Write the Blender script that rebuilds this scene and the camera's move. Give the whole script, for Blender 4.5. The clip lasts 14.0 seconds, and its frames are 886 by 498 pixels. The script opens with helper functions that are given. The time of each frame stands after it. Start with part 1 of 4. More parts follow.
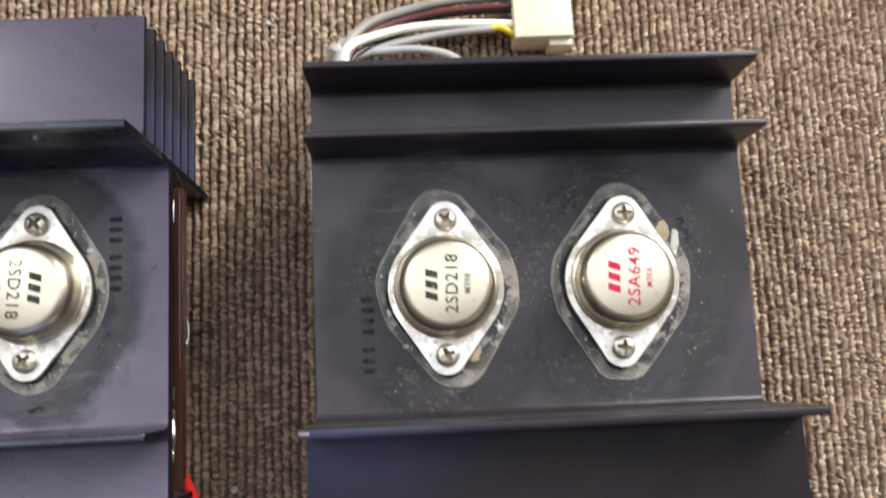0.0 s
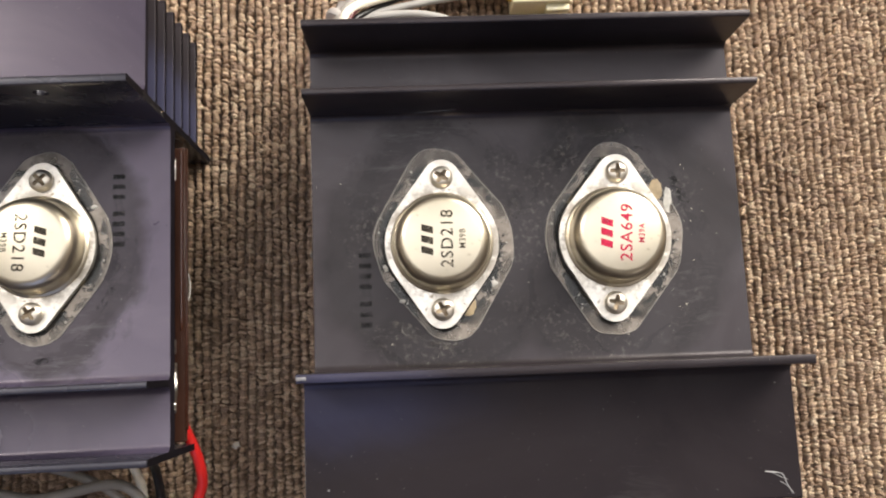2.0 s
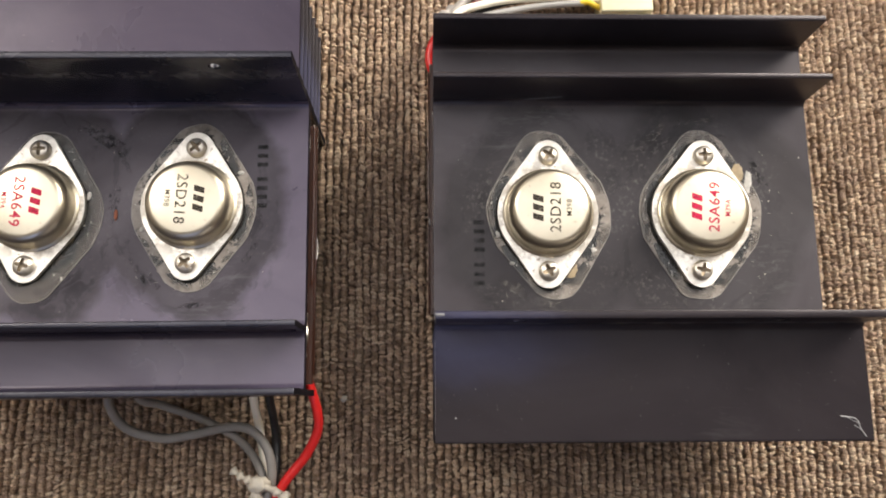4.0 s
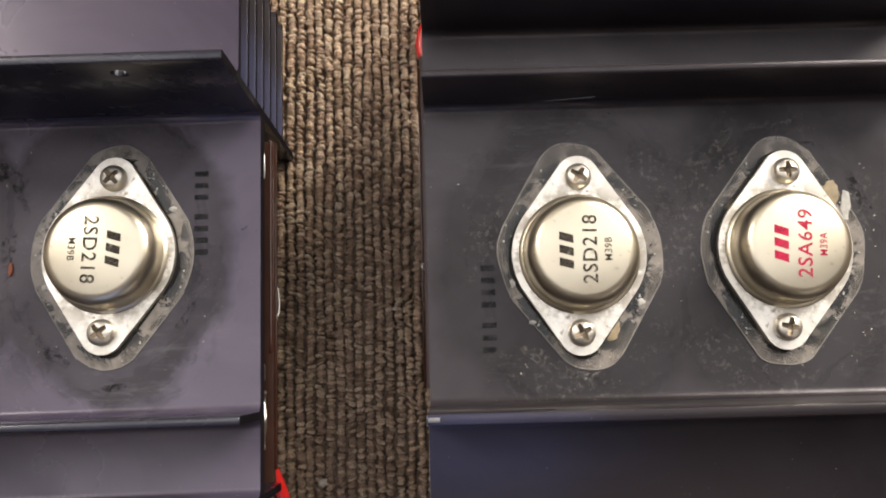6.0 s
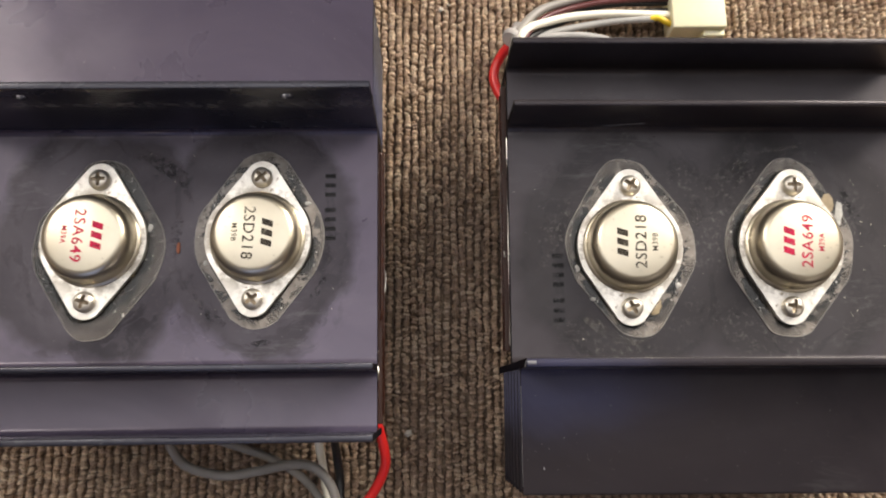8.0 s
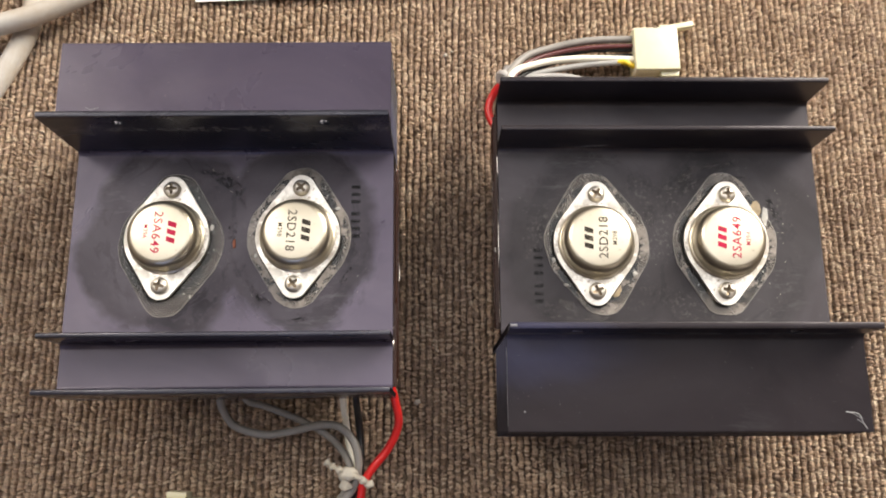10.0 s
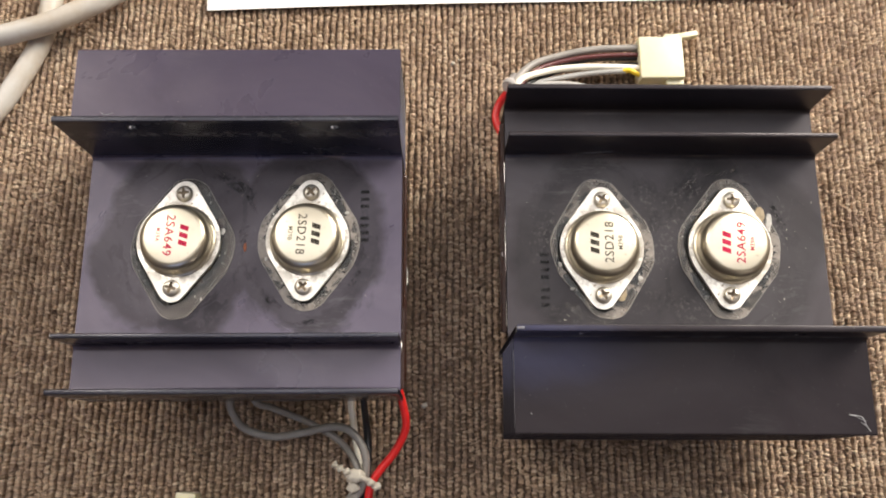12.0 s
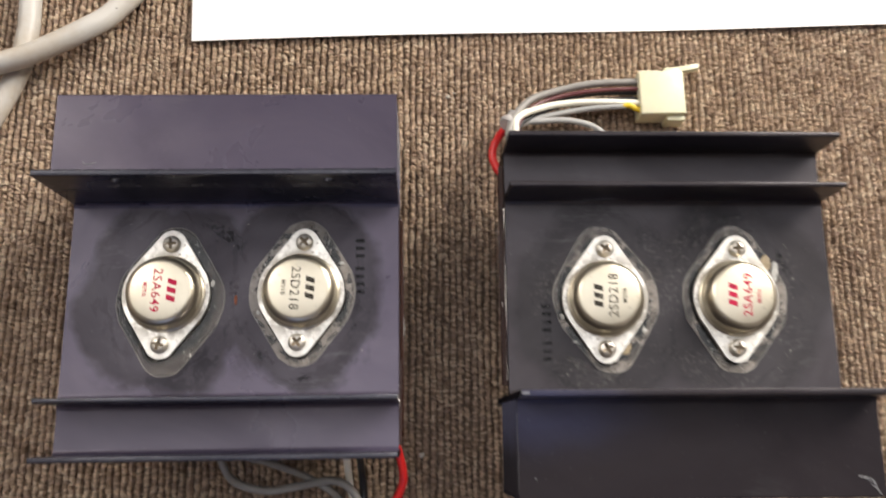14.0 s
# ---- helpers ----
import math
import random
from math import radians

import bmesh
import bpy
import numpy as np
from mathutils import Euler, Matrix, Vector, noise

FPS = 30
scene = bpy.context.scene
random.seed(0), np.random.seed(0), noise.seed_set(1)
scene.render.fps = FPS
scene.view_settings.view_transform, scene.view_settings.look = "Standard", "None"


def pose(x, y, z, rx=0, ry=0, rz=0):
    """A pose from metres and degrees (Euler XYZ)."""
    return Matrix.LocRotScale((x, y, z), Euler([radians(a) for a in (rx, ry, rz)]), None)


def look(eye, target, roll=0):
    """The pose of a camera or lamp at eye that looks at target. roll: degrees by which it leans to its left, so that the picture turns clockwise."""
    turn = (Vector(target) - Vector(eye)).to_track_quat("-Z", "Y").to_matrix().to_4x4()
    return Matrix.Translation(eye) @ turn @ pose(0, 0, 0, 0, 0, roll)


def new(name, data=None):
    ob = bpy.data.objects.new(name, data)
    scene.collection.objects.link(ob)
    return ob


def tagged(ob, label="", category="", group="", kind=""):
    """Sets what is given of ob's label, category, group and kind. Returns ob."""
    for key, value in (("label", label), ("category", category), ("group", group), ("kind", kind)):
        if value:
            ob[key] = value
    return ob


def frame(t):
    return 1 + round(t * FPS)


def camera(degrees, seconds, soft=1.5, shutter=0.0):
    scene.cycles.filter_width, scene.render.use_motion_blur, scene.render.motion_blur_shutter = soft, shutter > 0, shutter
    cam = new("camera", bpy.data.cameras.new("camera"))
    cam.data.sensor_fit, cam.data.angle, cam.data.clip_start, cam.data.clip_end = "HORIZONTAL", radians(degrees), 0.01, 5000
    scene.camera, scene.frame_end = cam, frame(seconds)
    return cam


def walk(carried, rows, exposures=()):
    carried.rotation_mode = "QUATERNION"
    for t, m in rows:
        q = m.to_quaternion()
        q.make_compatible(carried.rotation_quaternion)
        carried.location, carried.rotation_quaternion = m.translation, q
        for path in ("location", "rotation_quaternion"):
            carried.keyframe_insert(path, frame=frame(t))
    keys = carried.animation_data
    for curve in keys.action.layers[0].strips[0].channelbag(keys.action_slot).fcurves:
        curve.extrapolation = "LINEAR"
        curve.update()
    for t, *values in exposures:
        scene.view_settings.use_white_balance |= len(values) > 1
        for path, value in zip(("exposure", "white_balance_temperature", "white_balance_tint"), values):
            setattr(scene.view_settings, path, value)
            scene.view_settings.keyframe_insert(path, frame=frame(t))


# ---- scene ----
cam = camera(57.49, 14.0, soft=1.9, shutter=0.5)
# seconds, x, y, z in metres, turn in degrees
ROWS = [
    (0, 0.02064, 0.00741, 0.21783, 9.207, -2.263, -2.453),
    (0.2, 0.02463, 0.00275, 0.21690, 8.597, -1.695, -2.097),
    (0.5, 0.02523, -0.00113, 0.21451, 7.968, -1.984, -2.037),
    (1, 0.02602, -0.00106, 0.21518, 7.701, -1.699, -2.215),
    (1.5, 0.02710, -0.00024, 0.21651, 8.074, -1.579, -2.224),
    (2, 0.02269, -0.00038, 0.22012, 8.406, -1.804, -2.254),
    (2.5, 0.01257, -0.00205, 0.22342, 8.736, -2.098, -1.449),
    (3, 0.00626, -0.00990, 0.22635, 9.489, -2.079, -0.451),
    (3.5, 0.00292, -0.02036, 0.23871, 10.642, -1.838, 0.015),
    (3.7, -0.00311, -0.02195, 0.24216, 10.976, -1.666, -0.094),
    (5.8, 0.00294, 0.00566, 0.19289, 9.017, -0.091, -1.484),
    (6, 0.00252, 0.00530, 0.19266, 8.840, -0.008, -1.488),
    (6.5, -0.00081, 0.00449, 0.19909, 9.034, -0.160, -1.154),
    (7, -0.00449, 0.00060, 0.20220, 9.298, -0.413, -0.676),
    (7.5, -0.01169, -0.00227, 0.20787, 9.736, -0.765, -0.283),
    (7.7, -0.01944, -0.00389, 0.21743, 9.806, -1.085, -0.258),
    (9.8, -0.02152, -0.03035, 0.27706, 13.215, -0.591, -0.292),
    (10, -0.01953, -0.02993, 0.27758, 13.082, -0.518, -0.083),
    (10.5, -0.02181, -0.02856, 0.27830, 12.993, -0.316, 0.211),
    (11, -0.02274, -0.03346, 0.27638, 13.398, -0.342, 0.511),
    (11.5, -0.02756, -0.03463, 0.27839, 13.568, -0.612, 0.629),
    (12, -0.02088, -0.03282, 0.28036, 13.874, -0.332, 0.192),
    (12.5, -0.02540, -0.03429, 0.27886, 14.332, -0.500, -0.295),
    (13, -0.02423, -0.03141, 0.27969, 14.365, -0.490, -0.847),
    (13.5, -0.02092, -0.03373, 0.27870, 14.321, -0.769, -0.879),
    (13.7, -0.02078, -0.02838, 0.28010, 13.983, -1.172, -0.745),
    (13.8, -0.02134, -0.02340, 0.27999, 13.643, -1.233, -0.598),
    (13.9, -0.02346, -0.01687, 0.28061, 13.104, -1.586, -0.502),
    (14, -0.02629, -0.01097, 0.27690, 12.733, -1.624, -0.357),
    (14.1, -0.02930, -0.00500, 0.27350, 12.300, -1.680, -0.220),
]
walk(cam, [(t, pose(x, y, z, rx, ry, rz)) for t, x, y, z, rx, ry, rz in ROWS],
     exposures=[(0, 0.0, 5880, 7.5), (0.5, 0.0, 6220, 9), (1.2, 0.0, 6450, 10), (3.7, 0.0, 6500, 10), (5.8, -0.17, 6500, 10), (7.7, -0.17, 6500, 10),
                (9.8, 0.02, 6500, 10), (13.6, 0.02, 6500, 10), (14, -0.22, 6300, 10)])

# ---- light ----
world = bpy.data.worlds.new("room_air")
scene.world = world
world.use_nodes = True
world.node_tree.nodes["Background"].inputs[0].default_value = (0.8, 0.85, 1.0, 1)
world.node_tree.nodes["Background"].inputs[1].default_value = 0.05


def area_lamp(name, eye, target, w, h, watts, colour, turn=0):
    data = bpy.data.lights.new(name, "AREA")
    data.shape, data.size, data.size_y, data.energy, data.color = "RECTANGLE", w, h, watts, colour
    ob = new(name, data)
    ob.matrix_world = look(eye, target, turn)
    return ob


# Unseen area lights, placed and sized to match shading and sheen.
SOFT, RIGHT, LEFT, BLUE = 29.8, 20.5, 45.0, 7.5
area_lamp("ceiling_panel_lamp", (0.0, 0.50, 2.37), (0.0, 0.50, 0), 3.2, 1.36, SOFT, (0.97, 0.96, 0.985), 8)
# Added fill, hung low on the right to brighten the carpet there.
area_lamp("right_fill", (0.66, 0.64, 0.53), (0.05, 0.1, 0), 0.50, 0.50, RIGHT, (1.0, 0.92, 0.82))
area_lamp("ceiling_lamp", (-1.80, 1.22, 2.25), (-0.05, 0.1, 0), 0.7, 0.7, LEFT, (1.0, 0.93, 0.85))
area_lamp("window_light", (-0.35, -1.93, 1.20), (-0.35, 0, 0.5), 1.3, 1.4, BLUE, (0.40, 0.54, 1.0))

# ---- materials ----


class Mat:
    """A node material: colours and numbers may be node outputs."""

    def __init__(self, name):
        self.m = bpy.data.materials.new(name)
        self.m.use_nodes = True
        self.t = self.m.node_tree
        self.b = self.t.nodes["Principled BSDF"]

    def node(self, kind, operation=None):
        n = self.t.nodes.new(kind)
        if operation:
            n.operation = operation
        return n

    def put(self, socket, value):
        if isinstance(value, bpy.types.NodeSocket):
            self.t.links.new(value, socket)
        elif isinstance(value, tuple) and len(value) == 3 and socket.type == "RGBA":
            socket.default_value = (*value, 1)
        else:
            socket.default_value = value

    def set(self, **values):
        for key, value in values.items():
            self.put(self.b.inputs[key.replace("_", " ")], value)
        return self

    def coords(self):
        return self.node("ShaderNodeTexCoord").outputs["Object"]

    def noise(self, scale, detail=3.0, rough=0.55, at=None, distort=0.0):
        n = self.node("ShaderNodeTexNoise")
        self.put(n.inputs["Vector"], at if at is not None else self.coords())
        n.inputs["Scale"].default_value, n.inputs["Detail"].default_value = scale, detail
        n.inputs["Roughness"].default_value, n.inputs["Distortion"].default_value = rough, distort
        return n.outputs["Fac"]

    def ramp(self, fac, *stops):
        n = self.node("ShaderNodeValToRGB")
        while len(n.color_ramp.elements) < len(stops):
            n.color_ramp.elements.new(0.5)
        for e, (at, c) in zip(n.color_ramp.elements, stops):
            e.position, e.color = at, ((*c, 1) if isinstance(c, tuple) else (c, c, c, 1))
        self.put(n.inputs[0], fac)
        return n.outputs[0]

    def mix(self, fac, a, b, blend="MIX"):
        n = self.node("ShaderNodeMix")
        n.data_type, n.blend_type = "RGBA", blend
        self.put(n.inputs["Factor"], fac)
        self.put(n.inputs[6], a)
        self.put(n.inputs[7], b)
        return n.outputs[2]

    def math(self, op, a, b=0.0, c=0.0):
        n = self.node("ShaderNodeMath", operation=op)
        for s, v in zip(n.inputs, (a, b, c)):
            self.put(s, v)
        return n.outputs[0]

    def bump(self, height, strength=0.3, distance=0.0002):
        n = self.node("ShaderNodeBump")
        n.inputs["Strength"].default_value, n.inputs["Distance"].default_value = strength, distance
        self.put(n.inputs["Height"], height)
        self.put(self.b.inputs["Normal"], n.outputs[0])
        return self

    def near(self, x, y, sx=1.0, sy=1.0, wobble=0.0, scale=60.0):
        """Distance in metres, in the flat, from a place of the thing, with a wobbling outline."""
        v = self.node("ShaderNodeVectorMath", operation="SUBTRACT")
        self.put(v.inputs[0], self.coords())
        v.inputs[1].default_value = (x, y, 0)
        k = self.node("ShaderNodeVectorMath", operation="MULTIPLY")
        self.put(k.inputs[0], v.outputs[0])
        k.inputs[1].default_value = (sx, sy, 0)
        d = self.node("ShaderNodeVectorMath", operation="LENGTH")
        self.put(d.inputs[0], k.outputs[0])
        return self.math("ADD", d.outputs["Value"], self.math("MULTIPLY", self.math("SUBTRACT", self.noise(scale, 4), 0.5), wobble))


HOLES = ((0.0292, 0.0274), (0.0690, 0.0276))


def anodised(name, base, faded, stain, stain_size, crust, ior, tint, dulled=0.22, reach=0.98, swirl=0.6, other=1.06, matt=0.20, fade_sheen=None, level=1.0, steep=1.67, flatness=1.0):
    """Black anodised aluminium, dulled by grease round the transistors, dusty."""
    m = Mat(name)
    cloud = m.ramp(m.noise(24, 3, distort=0.4), (0.35, 0.0), (0.7, 1.0))
    colour = m.mix(cloud, base, faded)
    if fade_sheen:
        # Faded purple patch, with the blue sheen by the web painted in.
        bleach_sheen = m.ramp(m.near(0.008, -0.006, 0.42, 1.0, 0.010, 38), (0.0045, 1.0), (0.0125, 0.0))
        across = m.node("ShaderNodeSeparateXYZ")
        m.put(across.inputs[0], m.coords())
        colour = m.mix(m.math("MULTIPLY", bleach_sheen, m.math("LESS_THAN", across.outputs["Y"], -0.0006)), colour, fade_sheen)
    d = m.math("MINIMUM", m.near(*HOLES[0], other, 1.0, 0.019, 48), m.near(*HOLES[1], reach, 1.0, 0.019, 48))
    height = m.node("ShaderNodeSeparateXYZ")
    m.put(height.inputs[0], m.coords())
    flat = m.math("LESS_THAN", m.math("ABSOLUTE", m.math("SUBTRACT", height.outputs["Z"], 0.0371)), 0.0006)
    face = m.math("MULTIPLY", flat, m.math("LESS_THAN", height.outputs["Y"], 0.0585))
    spot = m.math("MULTIPLY", face, m.ramp(d, (stain_size - 0.0004, 1.0), (stain_size + 0.0005, 0.0)))
    colour = m.mix(spot, colour, m.mix(m.noise(90, 4, distort=0.6), stain, tuple(c * 0.72 for c in stain)))
    tight = m.math("MINIMUM", m.near(*HOLES[0], 1.15, 0.80, 0.010, 110), m.near(*HOLES[1], 1.15, 0.80, 0.010, 110))
    ring = m.ramp(m.math("ADD", tight, m.math("SUBTRACT", 1.0, face)), (0.0172, 0.0), (0.0190, 1.0), (0.0225, 1.0), (0.0300, 0.0))
    wiped = m.node("ShaderNodeCombineXYZ")
    for socket, value, gain in ((0, tight, 1.0), (1, height.outputs["X"], 0.16), (2, height.outputs["Y"], 0.16)):
        m.put(wiped.inputs[socket], m.math("MULTIPLY", value, gain))
    streak = m.math("ADD", m.math("MULTIPLY", m.noise(230, 5, 0.65, wiped.outputs[0], 0.8), 0.6), m.math("MULTIPLY", m.noise(130, 5, 0.7), 0.4))
    dark = m.math("MULTIPLY", m.math("MULTIPLY", ring, swirl), m.ramp(streak, (0.505, 0.0), (0.55, 1.0)))
    colour = m.mix(m.math("MULTIPLY", dark, 0.85), colour, (0.006, 0.006, 0.007))
    close = m.ramp(m.math("ADD", tight, m.math("SUBTRACT", 1.0, face)), (0.0172, 0.0), (0.0183, 1.0), (0.0218, 1.0), (0.0265, 0.0))
    ring = m.math("MULTIPLY", close, m.ramp(m.noise(70, 2), (0.46, 0.0), (0.58, 1.0)))
    smear = m.math("MULTIPLY", ring, m.ramp(m.noise(760, 5, 0.75), (0.53, 0.0), (0.72, 1.0)))
    colour = m.mix(m.math("MULTIPLY", smear, crust), colour, (0.115, 0.11, 0.10))
    grit = m.ramp(m.noise(2100, 1), (0.765, 0.0), (0.81, 1.0))
    grit = m.math("MULTIPLY", grit, m.ramp(m.noise(60, 2), (0.46, 0.0), (0.66, 0.8)))
    colour = m.mix(grit, colour, (0.34, 0.33, 0.31))
    along = m.node("ShaderNodeCombineXYZ")
    for socket, value, gain in ((0, height.outputs["X"], 0.22), (1, height.outputs["Y"], 1.0), (2, height.outputs["Z"], 1.0)):
        m.put(along.inputs[socket], m.math("MULTIPLY", value, gain))
    dust = m.math("MULTIPLY", m.ramp(m.noise(420, 5, 0.7, along.outputs[0], 0.6), (0.52, 0.0), (0.72, 1.0)), m.ramp(m.noise(27, 3), (0.53, 0.0), (0.68, 1.0)))
    colour = m.mix(m.math("MULTIPLY", dust, 0.30), colour, (0.20, 0.20, 0.20))
    side = m.node("ShaderNodeSeparateXYZ")
    m.put(side.inputs[0], m.node("ShaderNodeTexCoord").outputs["Normal"])
    upright_face = m.math("GREATER_THAN", m.math("ABSOLUTE", side.outputs["Y"]), 0.9)
    line = m.math("ABSOLUTE", m.math("SUBTRACT", m.math("ADD", height.outputs["Z"], m.math("MULTIPLY", m.noise(500, 2), 0.0008)), 0.0569))
    chalk = m.math("MULTIPLY", m.ramp(line, (0.00012, 1.0), (0.00040, 0.0)), m.ramp(m.noise(330, 4, 0.7), (0.42, 0.02), (0.60, 0.42)))
    specks = m.math("MULTIPLY", m.ramp(m.noise(900, 3, 0.7), (0.66, 0.0), (0.74, 0.35)), m.ramp(m.math("ABSOLUTE", m.math("SUBTRACT", height.outputs["Z"], 0.0535)), (0.002, 1.0), (0.006, 0.0)))
    colour = m.mix(m.math("MULTIPLY", upright_face, m.math("MAXIMUM", chalk, specks)), colour, (0.30, 0.29, 0.26))
    rough = m.math("ADD", m.math("MULTIPLY", m.noise(32, 5, 0.6, distort=0.5), 0.26), m.math("ADD", m.math("MULTIPLY", spot, 0.06), matt))
    sheen = m.ramp(m.noise(21, 4, 0.6, distort=1.2), (0.32, 0.25), (0.68, 0.46))
    gloss = m.math("SUBTRACT", m.math("SUBTRACT", sheen, m.math("MULTIPLY", spot, m.math("MULTIPLY", dulled, 0.65))), m.math("MULTIPLY", dark, 0.10))
    off_plate = m.math("ADD", level, m.math("MULTIPLY", m.math("ABSOLUTE", side.outputs["Y"]), steep - level))
    tip = m.math("LESS_THAN", height.outputs["Y"], -0.0284)
    off_plate = m.math("MULTIPLY", off_plate, m.math("SUBTRACT", 1.0, m.math("MULTIPLY", tip, 0.7)))
    shelf = m.math("MULTIPLY", m.math("SUBTRACT", flat, face), 1.25)
    gloss = m.math("MULTIPLY", gloss, m.math("MAXIMUM", m.math("MAXIMUM", m.math("MULTIPLY", face, flatness), shelf), off_plate))
    # End faces near black and dull: their shade is put into the colour.
    shaded = m.math("GREATER_THAN", m.math("ABSOLUTE", side.outputs["X"]), 0.8)
    colour = m.mix(m.math("MULTIPLY", shaded, 0.9), colour, (0.006, 0.005, 0.006))
    rough = m.math("MAXIMUM", rough, m.math("MULTIPLY", shaded, 0.62))
    gloss = m.math("MULTIPLY", gloss, m.math("SUBTRACT", 1.0, m.math("MULTIPLY", shaded, 0.93)))
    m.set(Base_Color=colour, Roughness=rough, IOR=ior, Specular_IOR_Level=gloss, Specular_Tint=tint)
    m.bump(m.noise(2600, 2), 0.10, 0.00005)
    return m.m


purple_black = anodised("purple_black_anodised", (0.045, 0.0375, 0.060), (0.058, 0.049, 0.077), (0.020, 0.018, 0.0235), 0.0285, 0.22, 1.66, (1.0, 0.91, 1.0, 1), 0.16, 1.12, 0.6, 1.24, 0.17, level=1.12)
# Darker copy for the purple sink's uprights, their shade put into the colour.
blue_shade = anodised("blue_shade_anodised", (0.0180, 0.0180, 0.0265), (0.0260, 0.0260, 0.0370), (0.018, 0.018, 0.024), 0.0285, 0.2, 1.66, (0.95, 0.94, 1.0, 1), matt=0.14)
grey_black = anodised("grey_black_anodised", (0.0215, 0.0180, 0.0205), (0.030, 0.0255, 0.0285), (0.0175, 0.0155, 0.0165), 0.0285, 0.85, 1.5, (1.0, 0.94, 0.98, 1), 0.05, 0.98, 0.5, fade_sheen=(0.041, 0.042, 0.078), level=0.71, steep=1.25, flatness=1.18)


def plain(name, colour, rough, metal=0.0, vary=0.15, scale=120.0, bump=0.0, bump_scale=900.0, **more):
    m = Mat(name)
    dark = tuple(c * (1 - vary) for c in colour)
    m.set(Base_Color=m.mix(m.ramp(m.noise(scale, 4), (0.3, 0.0), (0.7, 1.0)), colour, dark), Roughness=rough, Metallic=metal, **more)
    if bump:
        m.bump(m.noise(bump_scale, 3), bump, 0.0001)
    return m.m


def nickel(name, colour, rough, spots, grime=False, crown=0.0):
    """Plated metal; crown: how much duller its flat top is than its sides."""
    m = Mat(name)
    c = m.mix(m.ramp(m.noise(90, 4), (0.35, 0.0), (0.75, 1.0)), colour, tuple(k * 0.86 for k in colour))
    pits = m.math("MULTIPLY", m.ramp(m.noise(700, 3), (0.66, 0.0), (0.74, 1.0)), spots)
    c = m.mix(pits, c, (0.20, 0.15, 0.09))
    if grime:
        # Brown grime patches, strongest round the can's foot, where shade is painted too.
        ring = m.ramp(m.near(0, 0, 1, 1, 0.003, 300), (0.0114, 1.0), (0.0128, 0.0))
        patch = m.ramp(m.noise(260, 5, 0.65), (0.43, 0.0), (0.58, 0.9))
        c = m.mix(m.math("MULTIPLY", m.math("MAXIMUM", ring, 0.26), patch), c, (0.13, 0.095, 0.055))
    dull = m.math("ADD", m.math("MULTIPLY", m.noise(160, 4), 0.16), rough)
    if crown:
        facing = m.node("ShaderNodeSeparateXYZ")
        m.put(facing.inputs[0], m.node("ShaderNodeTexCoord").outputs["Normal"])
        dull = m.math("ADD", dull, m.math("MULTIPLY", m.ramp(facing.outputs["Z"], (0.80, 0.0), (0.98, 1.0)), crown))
        # Sides browner by facing: tarnish, and dark reflections put into the colour.
        tarnish_shade = m.math("MULTIPLY", m.ramp(facing.outputs["Z"], (0.35, 1.0), (0.85, 0.0)), m.ramp(m.noise(120, 4), (0.3, 0.35), (0.7, 0.8)))
        c = m.mix(m.math("MULTIPLY", tarnish_shade, 0.6), c, (0.42, 0.35, 0.25))
    m.set(Base_Color=c, Roughness=dull, Metallic=1.0)
    m.bump(m.noise(1400, 3), 0.12, 0.00005)
    return m.m


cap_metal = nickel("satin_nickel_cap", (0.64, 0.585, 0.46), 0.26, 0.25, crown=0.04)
flange_metal = nickel("tinned_flange", (0.85, 0.82, 0.75), 0.38, 0.8, True)
screw_metal = nickel("zinc_screw", (0.70, 0.66, 0.58), 0.34, 0.45)
solder = nickel("bright_solder", (0.62, 0.60, 0.55), 0.26, 0.3)
recess_dark = plain("greasy_recess", (0.24, 0.19, 0.13), 0.45, 0.7, vary=0.5, scale=900)


def worn_ink(name, colour, thin):
    """Stamped ink, rubbed through here and there."""
    m = Mat(name)
    rubbed = m.ramp(m.noise(1500, 4, 0.7), (0.36, thin), (0.52, 0.96))
    m.set(Base_Color=m.mix(m.noise(600, 4), colour, tuple(c * 0.7 for c in colour)), Roughness=0.85, Specular_IOR_Level=0.15, Alpha=rubbed)
    return m.m


ink_black = worn_ink("black_ink", (0.058, 0.050, 0.040), 0.45)
ink_red = worn_ink("red_ink", (0.58, 0.030, 0.085), 0.55)


def stamped(name, least):
    """Worn dark stamping, rubbed away in places."""
    m = Mat(name)
    m.set(Base_Color=(0.009, 0.009, 0.010), Roughness=0.6, Specular_IOR_Level=0.2, Alpha=m.ramp(m.noise(330, 3, 0.6), (0.38, least), (0.60, 0.85)))
    return m.m


stamp_dark = stamped("stamped_mark", 0.55)
stamp_faint = stamped("faint_stamped_mark", 0.2)


